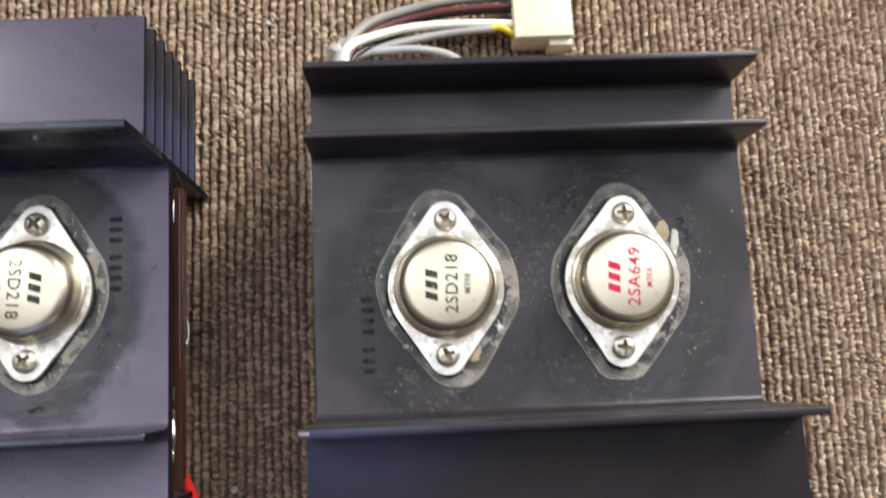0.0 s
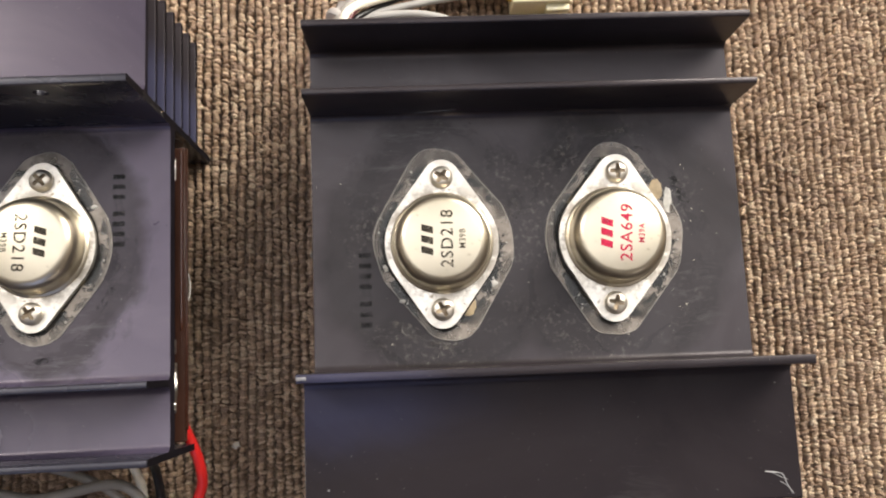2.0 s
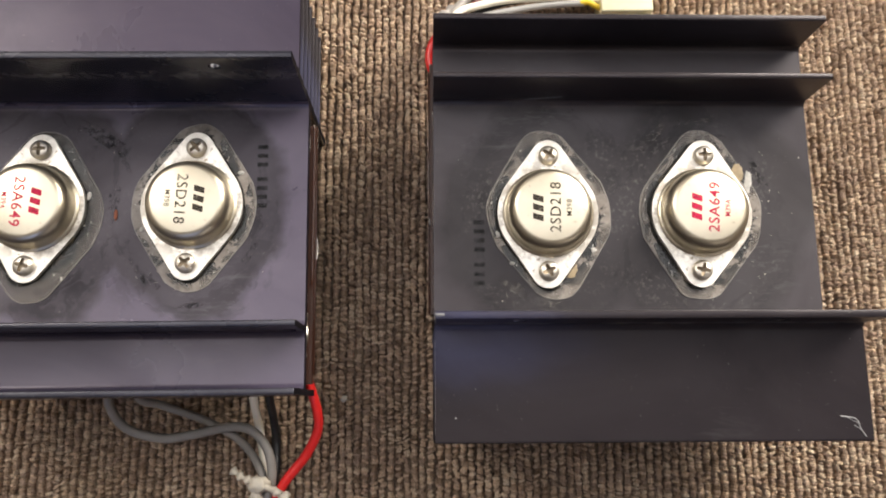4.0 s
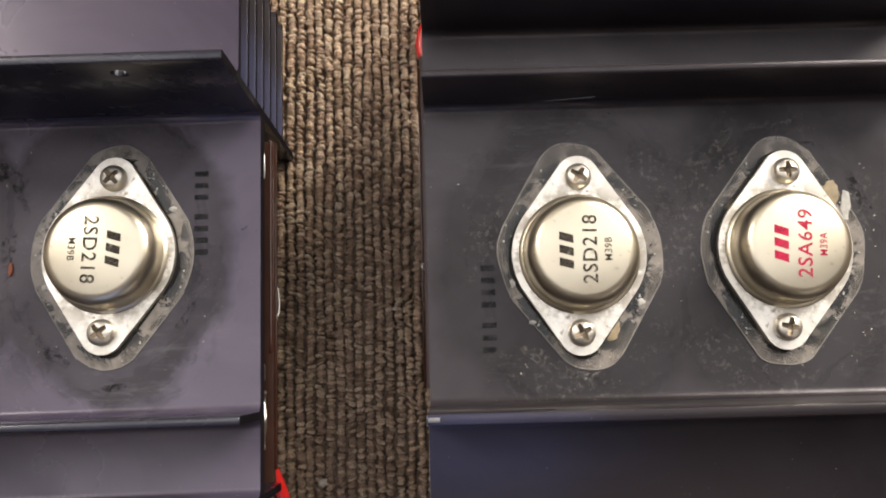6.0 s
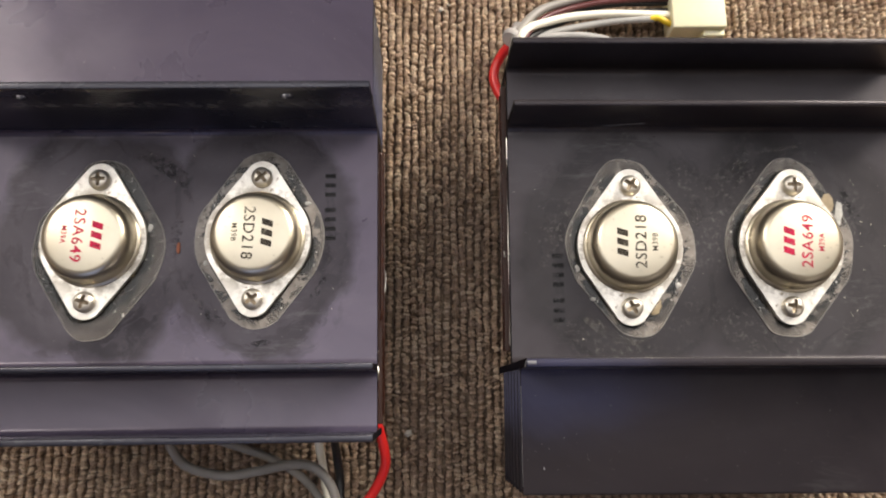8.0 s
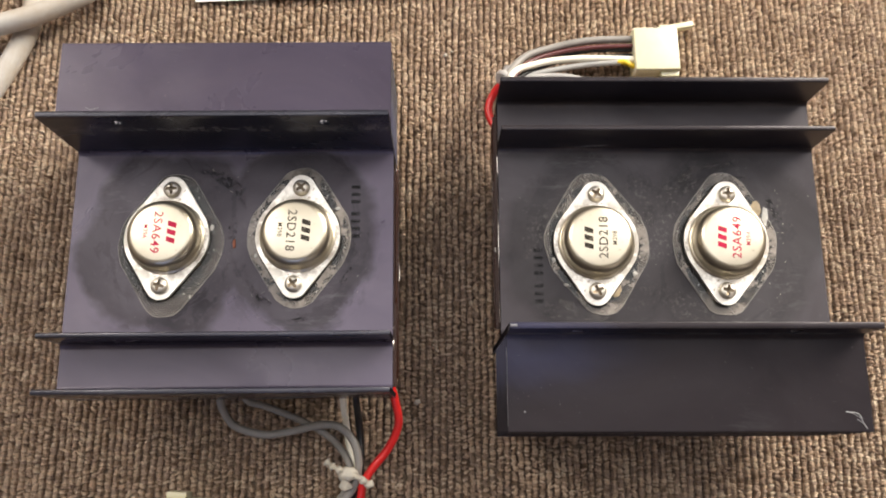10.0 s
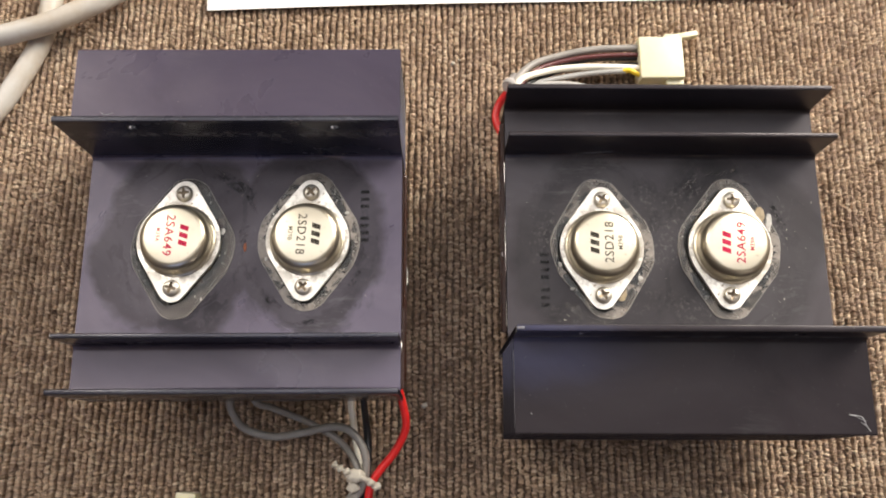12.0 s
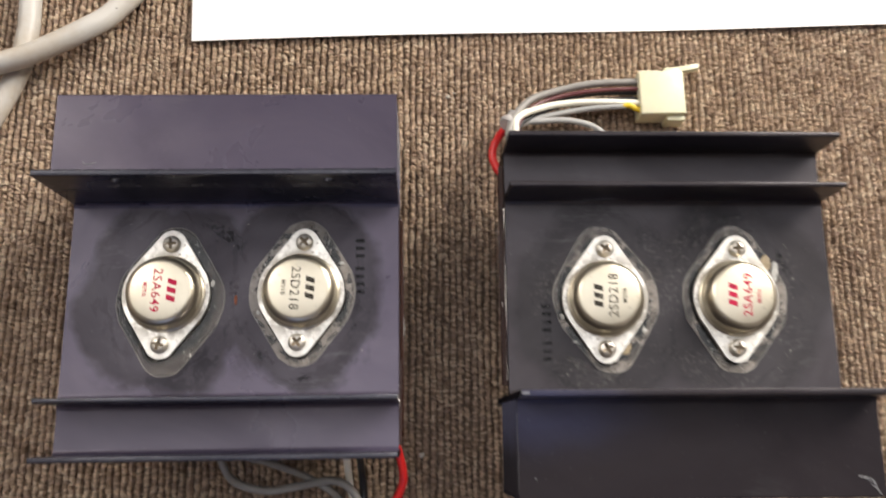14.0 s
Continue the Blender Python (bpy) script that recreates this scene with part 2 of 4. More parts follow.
def mica_sheet(name, low, high, wet, pale=1.0):
    """A mica sheet with a film from low to high strength, and dark grease over the part wet."""
    m = Mat(name)
    shape = m.noise(150, 5, 0.6, distort=0.5)
    grease = m.ramp(shape, (0.56 - wet * 0.2, 0.0), (0.61 - wet * 0.2, 1.0))
    grease = m.math("MULTIPLY", grease, m.ramp(m.near(0, 0, 1.15, 0.86, 0.004, 200), (0.0160, 1.0), (0.0184, 0.0)))
    film = m.ramp(m.noise(210, 6, 0.7), (0.34, (0.180 * pale, 0.156 * pale, 0.132 * pale)), (0.66, (0.29 * pale, 0.260 * pale, 0.228 * pale)))
    flake = m.math("MAXIMUM", m.ramp(m.noise(480, 2), (0.68, 0.0), (0.725, 0.9)), m.ramp(m.noise(1250, 2), (0.67, 0.0), (0.74, 0.8)))
    film = m.mix(flake, m.mix(grease, film, (0.012, 0.012, 0.011)), (0.60, 0.59, 0.54))
    veil = m.ramp(m.noise(110, 4, 0.6), (0.35, low), (0.66, high))
    m.set(Base_Color=film, Alpha=m.math("MAXIMUM", m.math("MAXIMUM", veil, flake), m.math("MULTIPLY", grease, 0.85)), Roughness=0.28)
    m.bump(m.noise(600, 3), 0.25, 0.0001)
    return m.m


mica_clear = mica_sheet("greasy_mica", 0.36, 0.78, 0.52, 1.3)
mica_hazy = mica_sheet("hazy_mica", 0.60, 0.80, 0.38, 1.15)
mica_highlight = plain("mica_edge_highlight", (0.50, 0.48, 0.44), 0.4, vary=0.5, scale=300, Alpha=0.55)
mica_wet = mica_sheet("blackened_mica", 0.06, 0.42, 0.8)

tar = Mat("dried_dark_grease")
tar.set(Base_Color=tar.ramp(tar.noise(420, 4, 0.7), (0.54, (0.009, 0.008, 0.007)), (0.70, (0.10, 0.08, 0.05))), Roughness=0.55, Specular_IOR_Level=0.25,
        Alpha=tar.ramp(tar.noise(170, 5, 0.65), (0.38, 0.0), (0.50, 0.9)))
tar.bump(tar.noise(900, 4), 0.5, 0.0002)
tar = tar.m
dust_film = Mat("scratched_dust_film")
dust_film.set(Base_Color=(0.20, 0.19, 0.175), Roughness=0.8, Specular_IOR_Level=0.2,
              Alpha=dust_film.math("MULTIPLY", dust_film.ramp(dust_film.noise(1100, 5, 0.75, distort=0.5), (0.50, 0.0), (0.68, 0.75)), dust_film.ramp(dust_film.noise(190, 3), (0.40, 0.1), (0.62, 1.0))))
dust_film = dust_film.m
grease_stain = Mat("rubbed_grease_stain")
grease_stain.set(Base_Color=(0.008, 0.008, 0.009), Roughness=0.6, Specular_IOR_Level=0.2,
                 Alpha=grease_stain.math("MULTIPLY", grease_stain.ramp(grease_stain.noise(520, 5, 0.72, distort=0.8), (0.46, 0.0), (0.66, 0.6)), grease_stain.ramp(grease_stain.noise(140, 3), (0.40, 0.0), (0.66, 1.0))))
grease_stain = grease_stain.m
paste_tan = plain("dried_tan_paste", (0.42, 0.33, 0.20), 0.55, vary=0.4, scale=500, bump=0.6)
paste_white = plain("dried_white_paste", (0.55, 0.54, 0.50), 0.6, vary=0.4, scale=700, bump=0.6)

board_brown = plain("brown_phenolic", (0.050, 0.020, 0.012), 0.35, vary=0.4, scale=80)
copper_side = plain("lacquered_copper", (0.055, 0.020, 0.012), 0.18, 0.0, vary=0.3)
pvc_red = plain("red_pvc", (0.72, 0.022, 0.020), 0.30, vary=0.12)
pvc_grey = plain("grey_pvc", (0.28, 0.26, 0.235), 0.42, vary=0.2, bump=0.2)
pvc_light = plain("light_grey_pvc", (0.42, 0.41, 0.39), 0.42, vary=0.2)
pvc_white = plain("cream_pvc", (0.90, 0.86, 0.72), 0.38, vary=0.12)
pvc_black = plain("black_pvc", (0.012, 0.012, 0.014), 0.35)
pvc_maroon = plain("maroon_pvc", (0.10, 0.020, 0.022), 0.35)
pvc_yellow = plain("yellow_pvc", (0.80, 0.56, 0.03), 0.38)
nylon = plain("cream_nylon", (0.74, 0.70, 0.49), 0.38, vary=0.06, bump=0.1, Subsurface_Weight=0.25, Subsurface_Radius=(0.002, 0.002, 0.001))
tie_nylon = plain("milky_nylon", (0.74, 0.68, 0.56), 0.35, vary=0.2, scale=300, Alpha=0.80, Subsurface_Weight=0.3, Subsurface_Radius=(0.002, 0.002, 0.002))
tape_clear = plain("frosted_tape", (0.62, 0.59, 0.56), 0.3, vary=0.2, Alpha=0.7)
paper_white = plain("white_paper", (0.86, 0.86, 0.85), 0.7, vary=0.03, bump=0.1)
lint_white = plain("pale_lint", (0.62, 0.57, 0.48), 0.8, vary=0.3)
rust = plain("rusty_fleck", (0.26, 0.075, 0.03), 0.6, vary=0.4, scale=900)
scuff_white = plain("bare_scuff", (0.34, 0.34, 0.35), 0.5, vary=0.5, scale=900)
wall_paint = plain("wall_paint", (0.40, 0.37, 0.33), 0.8, vary=0.06, scale=3)
# Invented tone of an unseen wall, set by the light it bounces.
south_tone = plain("unseen_wall_tone", (0.24, 0.20, 0.165), 0.7, vary=0.2, scale=3)
ceiling_paint = plain("ceiling_paint", (0.74, 0.73, 0.71), 0.85, vary=0.05, scale=3)

vinyl = Mat("pale_grey_cable_vinyl")
soil = vinyl.ramp(vinyl.noise(300, 3), (0.70, 0.0), (0.76, 0.8))
vinyl.set(Base_Color=vinyl.mix(soil, vinyl.mix(vinyl.ramp(vinyl.noise(38, 5, 0.65), (0.42, 0.0), (0.66, 1.0)), (0.53, 0.505, 0.455), (0.43, 0.36, 0.27)), (0.10, 0.08, 0.06)), Roughness=0.45)
vinyl = vinyl.m


def wool(name, islands, tone=1.0):
    m = Mat(name)
    one = m.node("ShaderNodeNewGeometry").outputs["Random Per Island"] if islands else m.noise(420, 2)
    patch = m.math("ADD", m.math("MULTIPLY", one, 0.62), m.math("MULTIPLY", m.noise(150, 4, 0.65), 0.72))
    patch = m.math("SUBTRACT", patch, 0.16)
    c = m.ramp(patch, (0.08, (0.24, 0.152, 0.098)), (0.28, (0.55, 0.397, 0.272)), (0.44, (0.58, 0.424, 0.325)),
               (0.62, (0.86, 0.645, 0.450)), (0.84, (0.97, 0.80, 0.60)))
    fibre = m.noise(2300, 4, 0.8, distort=1.0)
    c = m.mix(m.ramp(fibre, (0.36, 0.54), (0.57, 0.0)), c, (0.27, 0.175, 0.115))
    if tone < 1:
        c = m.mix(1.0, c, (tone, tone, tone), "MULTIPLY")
    m.set(Base_Color=c, Roughness=0.9, Specular_IOR_Level=0.15)
    m.bump(fibre, 1.0, 0.0009)
    return m.m


wool_loop = wool("twisted_wool_loop", True)
# Brown backing, darkened further to paint shade into the gaps between loops.
ground_shade = wool("carpet_ground_shade", False, 0.48)

# ---- building ----


def link(name, bm, material, parent=None, label="", smooth=None):
    """One mesh object out of a bmesh in millimetres."""
    bmesh.ops.recalc_face_normals(bm, faces=bm.faces)
    bmesh.ops.scale(bm, vec=(0.001, 0.001, 0.001), verts=bm.verts)
    me = bpy.data.meshes.new(name)
    bm.to_mesh(me)
    bm.free()
    me.materials.append(material)
    if smooth is not None:
        me.polygons.foreach_set("use_smooth", [True] * len(me.polygons))
        me.set_sharp_from_angle(angle=radians(smooth))
    ob = new(name, me)
    ob.parent = parent
    if label:
        ob["label"] = label
    return ob


def part(name, bm, material, parent, label="", smooth=40):
    return link(name, bm, material, parent, label, smooth)


def slab(x0, x1, y0, y1, z0, z1, bevel=0.0, segments=2):
    bm = bmesh.new()
    bmesh.ops.create_cube(bm, size=1.0)
    bmesh.ops.scale(bm, vec=(x1 - x0, y1 - y0, z1 - z0), verts=bm.verts)
    bmesh.ops.translate(bm, vec=((x0 + x1) / 2, (y0 + y1) / 2, (z0 + z1) / 2), verts=bm.verts)
    if bevel:
        bmesh.ops.bevel(bm, geom=bm.edges[:], offset=bevel, segments=segments, affect="EDGES", profile=0.5)
    return bm


def prism_u(outline, u0, u1, bevel=0.0):
    """A bar of the section outline (v, w), drawn along u."""
    bm = bmesh.new()
    a = [bm.verts.new((u0, v, w)) for v, w in outline]
    b = [bm.verts.new((u1, v, w)) for v, w in outline]
    n = len(a)
    caps = [bm.faces.new(a), bm.faces.new(b[::-1])]
    for i in range(n):
        bm.faces.new((a[i], b[i], b[(i + 1) % n], a[(i + 1) % n]))
    if bevel:
        edges = {e for f in caps for e in f.edges}
        bmesh.ops.bevel(bm, geom=list(edges), offset=bevel, segments=1, affect="EDGES")
    return bm


def prism_z(outline, z0, z1, bevel=0.0, segments=2):
    bm = bmesh.new()
    a = [bm.verts.new((x, y, z0)) for x, y in outline]
    b = [bm.verts.new((x, y, z1)) for x, y in outline]
    n = len(a)
    bm.faces.new(a[::-1])
    top = bm.faces.new(b)
    for i in range(n):
        bm.faces.new((a[i], a[(i + 1) % n], b[(i + 1) % n], b[i]))
    if bevel:
        bmesh.ops.bevel(bm, geom=top.edges[:], offset=bevel, segments=segments, affect="EDGES")
    return bm


def rounded(points, radius, steps=4):
    """A closed outline with its corners rounded."""
    out, n = [], len(points)
    for i in range(n):
        p, a, b = Vector(points[i]), Vector(points[i - 1]), Vector(points[(i + 1) % n])
        r = radius[i] if isinstance(radius, (list, tuple)) else radius
        if r <= 0:
            out.append(tuple(p))
            continue
        p0, p1 = p + (a - p).normalized() * r, p + (b - p).normalized() * r
        for k in range(steps + 1):
            s = k / steps
            q = p0 * (1 - s) ** 2 + p * 2 * s * (1 - s) + p1 * s * s
            out.append(tuple(q))
    return out


def lathe(profile, n=48):
    """A turned body of the profile (r, z), from the axis at the bottom to the axis at the top."""
    bm = bmesh.new()
    rings = []
    for r, z in profile:
        if r < 1e-6:
            rings.append([bm.verts.new((0, 0, z))])
        else:
            rings.append([bm.verts.new((r * math.cos(2 * math.pi * i / n), r * math.sin(2 * math.pi * i / n), z)) for i in range(n)])
    for a, b in zip(rings, rings[1:]):
        for i in range(n):
            j = (i + 1) % n
            if len(a) == 1 and len(b) > 1:
                bm.faces.new((a[0], b[j], b[i]))
            elif len(b) == 1 and len(a) > 1:
                bm.faces.new((a[i], a[j], b[0]))
            elif len(a) > 1:
                bm.faces.new((a[i], a[j], b[j], b[i]))
    return bm


def lozenge(big, small, reach, n=72, rough=0.0, seed=0):
    """The outline round a big circle and two small ones on its long axis."""
    out = []
    for i in range(n):
        a = 2 * math.pi * i / n
        d = Vector((math.cos(a), math.sin(a)))
        out.append(max((Vector((0, 0)) + d * big, Vector((0, reach)) + d * small, Vector((0, -reach)) + d * small), key=lambda p: p.dot(d)))
    if rough:
        out = [p * (1 + rough * (noise.noise(Vector((p.x * 0.16, p.y * 0.16, seed))) + 0.10 * noise.noise(Vector((p.x * 0.5, p.y * 0.5, seed + 9))))) for p in out]
    return [(p.x, p.y) for p in out]


def spline(points, steps=8):
    """Smooth points through the given ones."""
    p = [Vector(q) for q in points]
    p = [p[0] * 2 - p[1]] + p + [p[-1] * 2 - p[-2]]
    out = []
    for a, b, c, d in zip(p, p[1:], p[2:], p[3:]):
        for k in range(steps):
            t = k / steps
            out.append(0.5 * (2 * b + (c - a) * t + (2 * a - 5 * b + 4 * c - d) * t * t + (3 * b - a - 3 * c + d) * t ** 3))
    return out + [p[-2]]


def tube(points, radius, n=12, steps=8):
    """A round wire through the points; radius may be a function of the way along it, from 0 to 1."""
    path = spline(points, steps)
    bm = bmesh.new()
    rings, side = [], None
    for i, p in enumerate(path):
        t = (path[min(i + 1, len(path) - 1)] - path[max(i - 1, 0)]).normalized()
        if side is None:
            side = t.orthogonal().normalized()
        side = (side - t * side.dot(t)).normalized()
        up = t.cross(side)
        r = radius(i / (len(path) - 1)) if callable(radius) else radius
        rings.append([bm.verts.new(p + (side * math.cos(2 * math.pi * k / n) + up * math.sin(2 * math.pi * k / n)) * r) for k in range(n)])
    for a, b in zip(rings, rings[1:]):
        for k in range(n):
            bm.faces.new((a[k], a[(k + 1) % n], b[(k + 1) % n], b[k]))
    bm.faces.new(rings[0][::-1])
    bm.faces.new(rings[-1])
    return bm


def lump(x, y, z, sx, sy, sz, seed, rough=0.35, cuts=3):
    """An uneven crumb."""
    bm = bmesh.new()
    bmesh.ops.create_icosphere(bm, subdivisions=cuts, radius=1.0)
    for v in bm.verts:
        v.co *= 1 + rough * noise.noise(v.co * 1.6 + Vector((seed * 3.7, seed, 0)))
        v.co = Vector((x + v.co.x * sx, y + v.co.y * sy, z + v.co.z * sz))
    return bm


def join(bms):
    out = bms[0]
    for b in bms[1:]:
        me = bpy.data.meshes.new("join")
        b.to_mesh(me)
        b.free()
        out.from_mesh(me)
        bpy.data.meshes.remove(me)
    return out


def root(name, m, label, category, group=""):
    ob = new(name)
    ob.empty_display_size = 0.01
    ob.matrix_world = m
    return tagged(ob, label, category, group)


# ---- the room ----
def structure(name, bm, material, label):
    return tagged(link(name, bm, material), label, "structure", kind="structure")


structure("floor", slab(-2000, 2000, -2000, 2000, -60, -1.7), ground_shade, "brown ribbed loop-pile carpet floor")
# Unseen walls and ceiling, added to close the room and bounce light.
structure("wall_north", slab(-2000, 2000, 2003, 2100, -60, 2400), wall_paint, "plain painted room wall")
structure("wall_south", slab(-2000, 2000, -2100, -2003, -60, 2400), south_tone, "plain unseen wall, brown tone set for bounce")
structure("wall_east", slab(2003, 2100, -2100, 2100, -60, 2400), wall_paint, "plain painted room wall")
structure("wall_west", slab(-2100, -2003, -2100, 2100, -60, 2400), wall_paint, "plain painted room wall")
structure("ceiling", slab(-2100, 2100, -2100, 2100, 2403, 2500), ceiling_paint, "plain white painted ceiling")

# ---- the heat sinks: u along the bar, v across it, w up from the plate ----
LENGTH, RISE = 98.7, 37.1


def up(outline):
    return [(v, w + RISE) for v, w in outline]


def fillet(v, side, r=1.7, steps=5):
    """The hollow between the plate and an upright at v; side: 1 towards larger v."""
    pts = []
    for k in range(steps + 1):
        a = math.pi / 2 * k / steps
        pts.append((v + side * r * (1 - math.sin(a)), r * (1 - math.cos(a))))
    return pts


def upright(v0, v1, w0, w1, r=0.45):
    return up(rounded([(v0, w0), (v1, w0), (v1, w1), (v0, w1)], [0.2, 0.2, r, r]))


def flat_fin(v0, v1, w0, w1, r=0.5):
    return up(rounded([(v0, w0), (v1, w0), (v1, w1), (v0, w1)], [r, 0, 0, r]))


def web_with_holes(v0, v1, w0, w1, holes, r=1.6, n=16):
    """An upright sheet with round holes right through it."""
    bm = bmesh.new()
    us = sorted({0.0, LENGTH, *(h[0] - 3 for h in holes), *(h[0] + 3 for h in holes)})
    wh = holes[0][1]
    ws = [w0, 0.0, wh - 3, wh + 3, w1 - 0.4]
    crest = [(v0, w1 - 0.4), (v0 + 0.12, w1 - 0.12), (v0 + 0.4, w1), (v1 - 0.4, w1), (v1 - 0.12, w1 - 0.12), (v1, w1 - 0.4)]
    made = {}

    def at(u, v, w):
        key = (round(u, 4), round(v, 4), round(w, 4))
        if key not in made:
            made[key] = bm.verts.new((u, v, w + RISE))
        return made[key]

    for i in range(len(us) - 1):
        for j in range(len(ws) - 1):
            u, uu, w, ww = us[i], us[i + 1], ws[j], ws[j + 1]
            here = [h for h in holes if u < h[0] < uu and w < h[1] < ww]
            for v in (v0, v1):
                if not here:
                    bm.faces.new([at(u, v, w), at(uu, v, w), at(uu, v, ww), at(u, v, ww)])
                    continue
                hu, hw = here[0]
                corners = [(uu, ww), (u, ww), (u, w), (uu, w)]
                ring = [(hu + r * math.cos(2 * math.pi * k / n), hw + r * math.sin(2 * math.pi * k / n)) for k in range(n)]
                q = n // 4
                for c in range(4):
                    arc = [ring[(q * c + k) % n] for k in range(q + 1)]
                    a, b = corners[c], corners[(c + 1) % 4]
                    mids = {0: (uu, hw), 1: (hu, ww), 2: (u, hw), 3: (hu, w)}
                    bm.faces.new([at(mids[c][0], v, mids[c][1]), at(a[0], v, a[1]), at(mids[(c + 1) % 4][0], v, mids[(c + 1) % 4][1])] + [at(x, v, z) for x, z in arc[::-1]])
            if here:
                for k in range(n):
                    a, b = ring[k], ring[(k + 1) % n]
                    bm.faces.new([at(a[0], v0, a[1]), at(b[0], v0, b[1]), at(b[0], v1, b[1]), at(a[0], v1, a[1])])
    for i in range(len(us) - 1):
        for (va, wa), (vb, wb) in zip(crest, crest[1:]):
            bm.faces.new([at(us[i], va, wa), at(us[i + 1], va, wa), at(us[i + 1], vb, wb), at(us[i], vb, wb)])
        bm.faces.new([at(us[i], v0, w0), at(us[i + 1], v0, w0), at(us[i + 1], v1, w0), at(us[i], v1, w0)])
    for u in (0.0, LENGTH):
        for j in range(len(ws) - 1):
            bm.faces.new([at(u, v0, ws[j]), at(u, v1, ws[j]), at(u, v1, ws[j + 1]), at(u, v0, ws[j + 1])])
        bm.faces.new([at(u, v, w) for v, w in crest])
    return bm


def heat_sink(m, material, upper, inner, stamp, foot, label):
    sink = root("heat_sink", m, label, "heat sink", "pair of heat sinks")
    a = fillet(73.8, -1)
    b1, b0 = fillet(59.7, 1), fillet(58.2, -1)
    c = fillet(-0.5, 1)
    plate = [(-0.5, -3.5), (73.8, -3.5)] + a[::-1] + b1 + b0[::-1] + c
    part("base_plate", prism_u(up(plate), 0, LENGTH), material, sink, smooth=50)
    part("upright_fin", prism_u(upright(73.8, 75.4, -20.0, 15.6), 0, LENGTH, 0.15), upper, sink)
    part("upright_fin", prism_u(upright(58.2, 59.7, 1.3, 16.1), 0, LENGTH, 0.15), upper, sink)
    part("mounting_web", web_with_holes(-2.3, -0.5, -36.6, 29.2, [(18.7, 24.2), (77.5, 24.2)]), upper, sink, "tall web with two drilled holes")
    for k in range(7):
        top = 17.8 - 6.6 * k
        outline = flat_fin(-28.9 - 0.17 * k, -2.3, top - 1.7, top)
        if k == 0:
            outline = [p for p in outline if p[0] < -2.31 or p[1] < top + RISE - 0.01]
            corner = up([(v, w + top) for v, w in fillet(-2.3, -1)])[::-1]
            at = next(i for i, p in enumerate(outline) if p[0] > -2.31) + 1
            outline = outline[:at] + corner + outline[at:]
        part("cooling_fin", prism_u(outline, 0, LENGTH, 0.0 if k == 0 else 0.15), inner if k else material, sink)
    v = foot
    for word in (3, 4):
        for k in range(word):
            part("stamped_bar", slab(10.3, 13.0, v, v + 1.05, RISE - 0.05, RISE + 0.06), stamp, sink, "worn stamped marking")
            v += 2.35
        v += 1.6
    return sink


POSE_R = pose(0.0, 0.0, 0.0008, 0.1, 0, 0)
POSE_L = pose(-0.0328, 0.0575, -0.0008, -0.1, 0, 180.454)
sink_r = heat_sink(POSE_R, grey_black, grey_black, grey_black, stamp_faint, 9.2, "black anodised aluminium heat sink lying on the carpet")
# Its lower fins take the darker grey, shade put into their colour.
sink_l = heat_sink(POSE_L, purple_black, blue_shade, grey_black, stamp_dark, 10.9, "faded purple-black anodised heat sink lying on the carpet")

# ---- transistors ----


def mesh_of(ob):
    me = bpy.data.meshes.new_from_object(ob.evaluated_get(bpy.context.evaluated_depsgraph_get()))
    bpy.data.objects.remove(ob)
    return me


def lettering(text, length, height, centre, z):
    """Lettering along v with its tops towards -u, as a bmesh in millimetres."""
    cu = bpy.data.curves.new("lettering", "FONT")
    cu.body, cu.size, cu.extrude, cu.offset, cu.resolution_u, cu.space_character = text, 1.0, 0.0, 0.012, 3, 1.10
    me = mesh_of(new("lettering", cu))
    bm = bmesh.new()
    bm.from_mesh(me)
    bpy.data.meshes.remove(me)
    xs, ys = [v.co.x for v in bm.verts], [v.co.y for v in bm.verts]
    for v in bm.verts:
        s, t = (v.co.x - min(xs)) / (max(xs) - min(xs)) - 0.5, (v.co.y - min(ys)) / (max(ys) - min(ys)) - 0.5
        v.co = Vector((centre - t * height, s * length, z))
    return bm


def star_arm(turn):
    """A tapering double arm of a worn cross recess, deepest in the middle."""
    bm = bmesh.new()
    c, s = math.cos(math.radians(turn)), math.sin(math.radians(turn))
    rows = [[(-1.75, -0.40), (0, -0.62), (1.75, -0.40), (1.75, 0.40), (0, 0.62), (-1.75, 0.40)]] * 2
    lift = [[1.62, 1.02, 1.62, 1.62, 1.02, 1.62], [4.0 + 0.001 * turn] * 6]
    low, high = ([bm.verts.new((x * c - y * s, x * s + y * c, z)) for (x, y), z in zip(row, zs)] for row, zs in zip(rows, lift))
    for ring in (low, high):
        bm.faces.new((ring[0], ring[1], ring[4], ring[5]))
        bm.faces.new((ring[1], ring[2], ring[3], ring[4]))
    for i in range(6):
        bm.faces.new((low[i], low[(i + 1) % 6], high[(i + 1) % 6], high[i]))
    bmesh.ops.recalc_face_normals(bm, faces=bm.faces)
    return bm


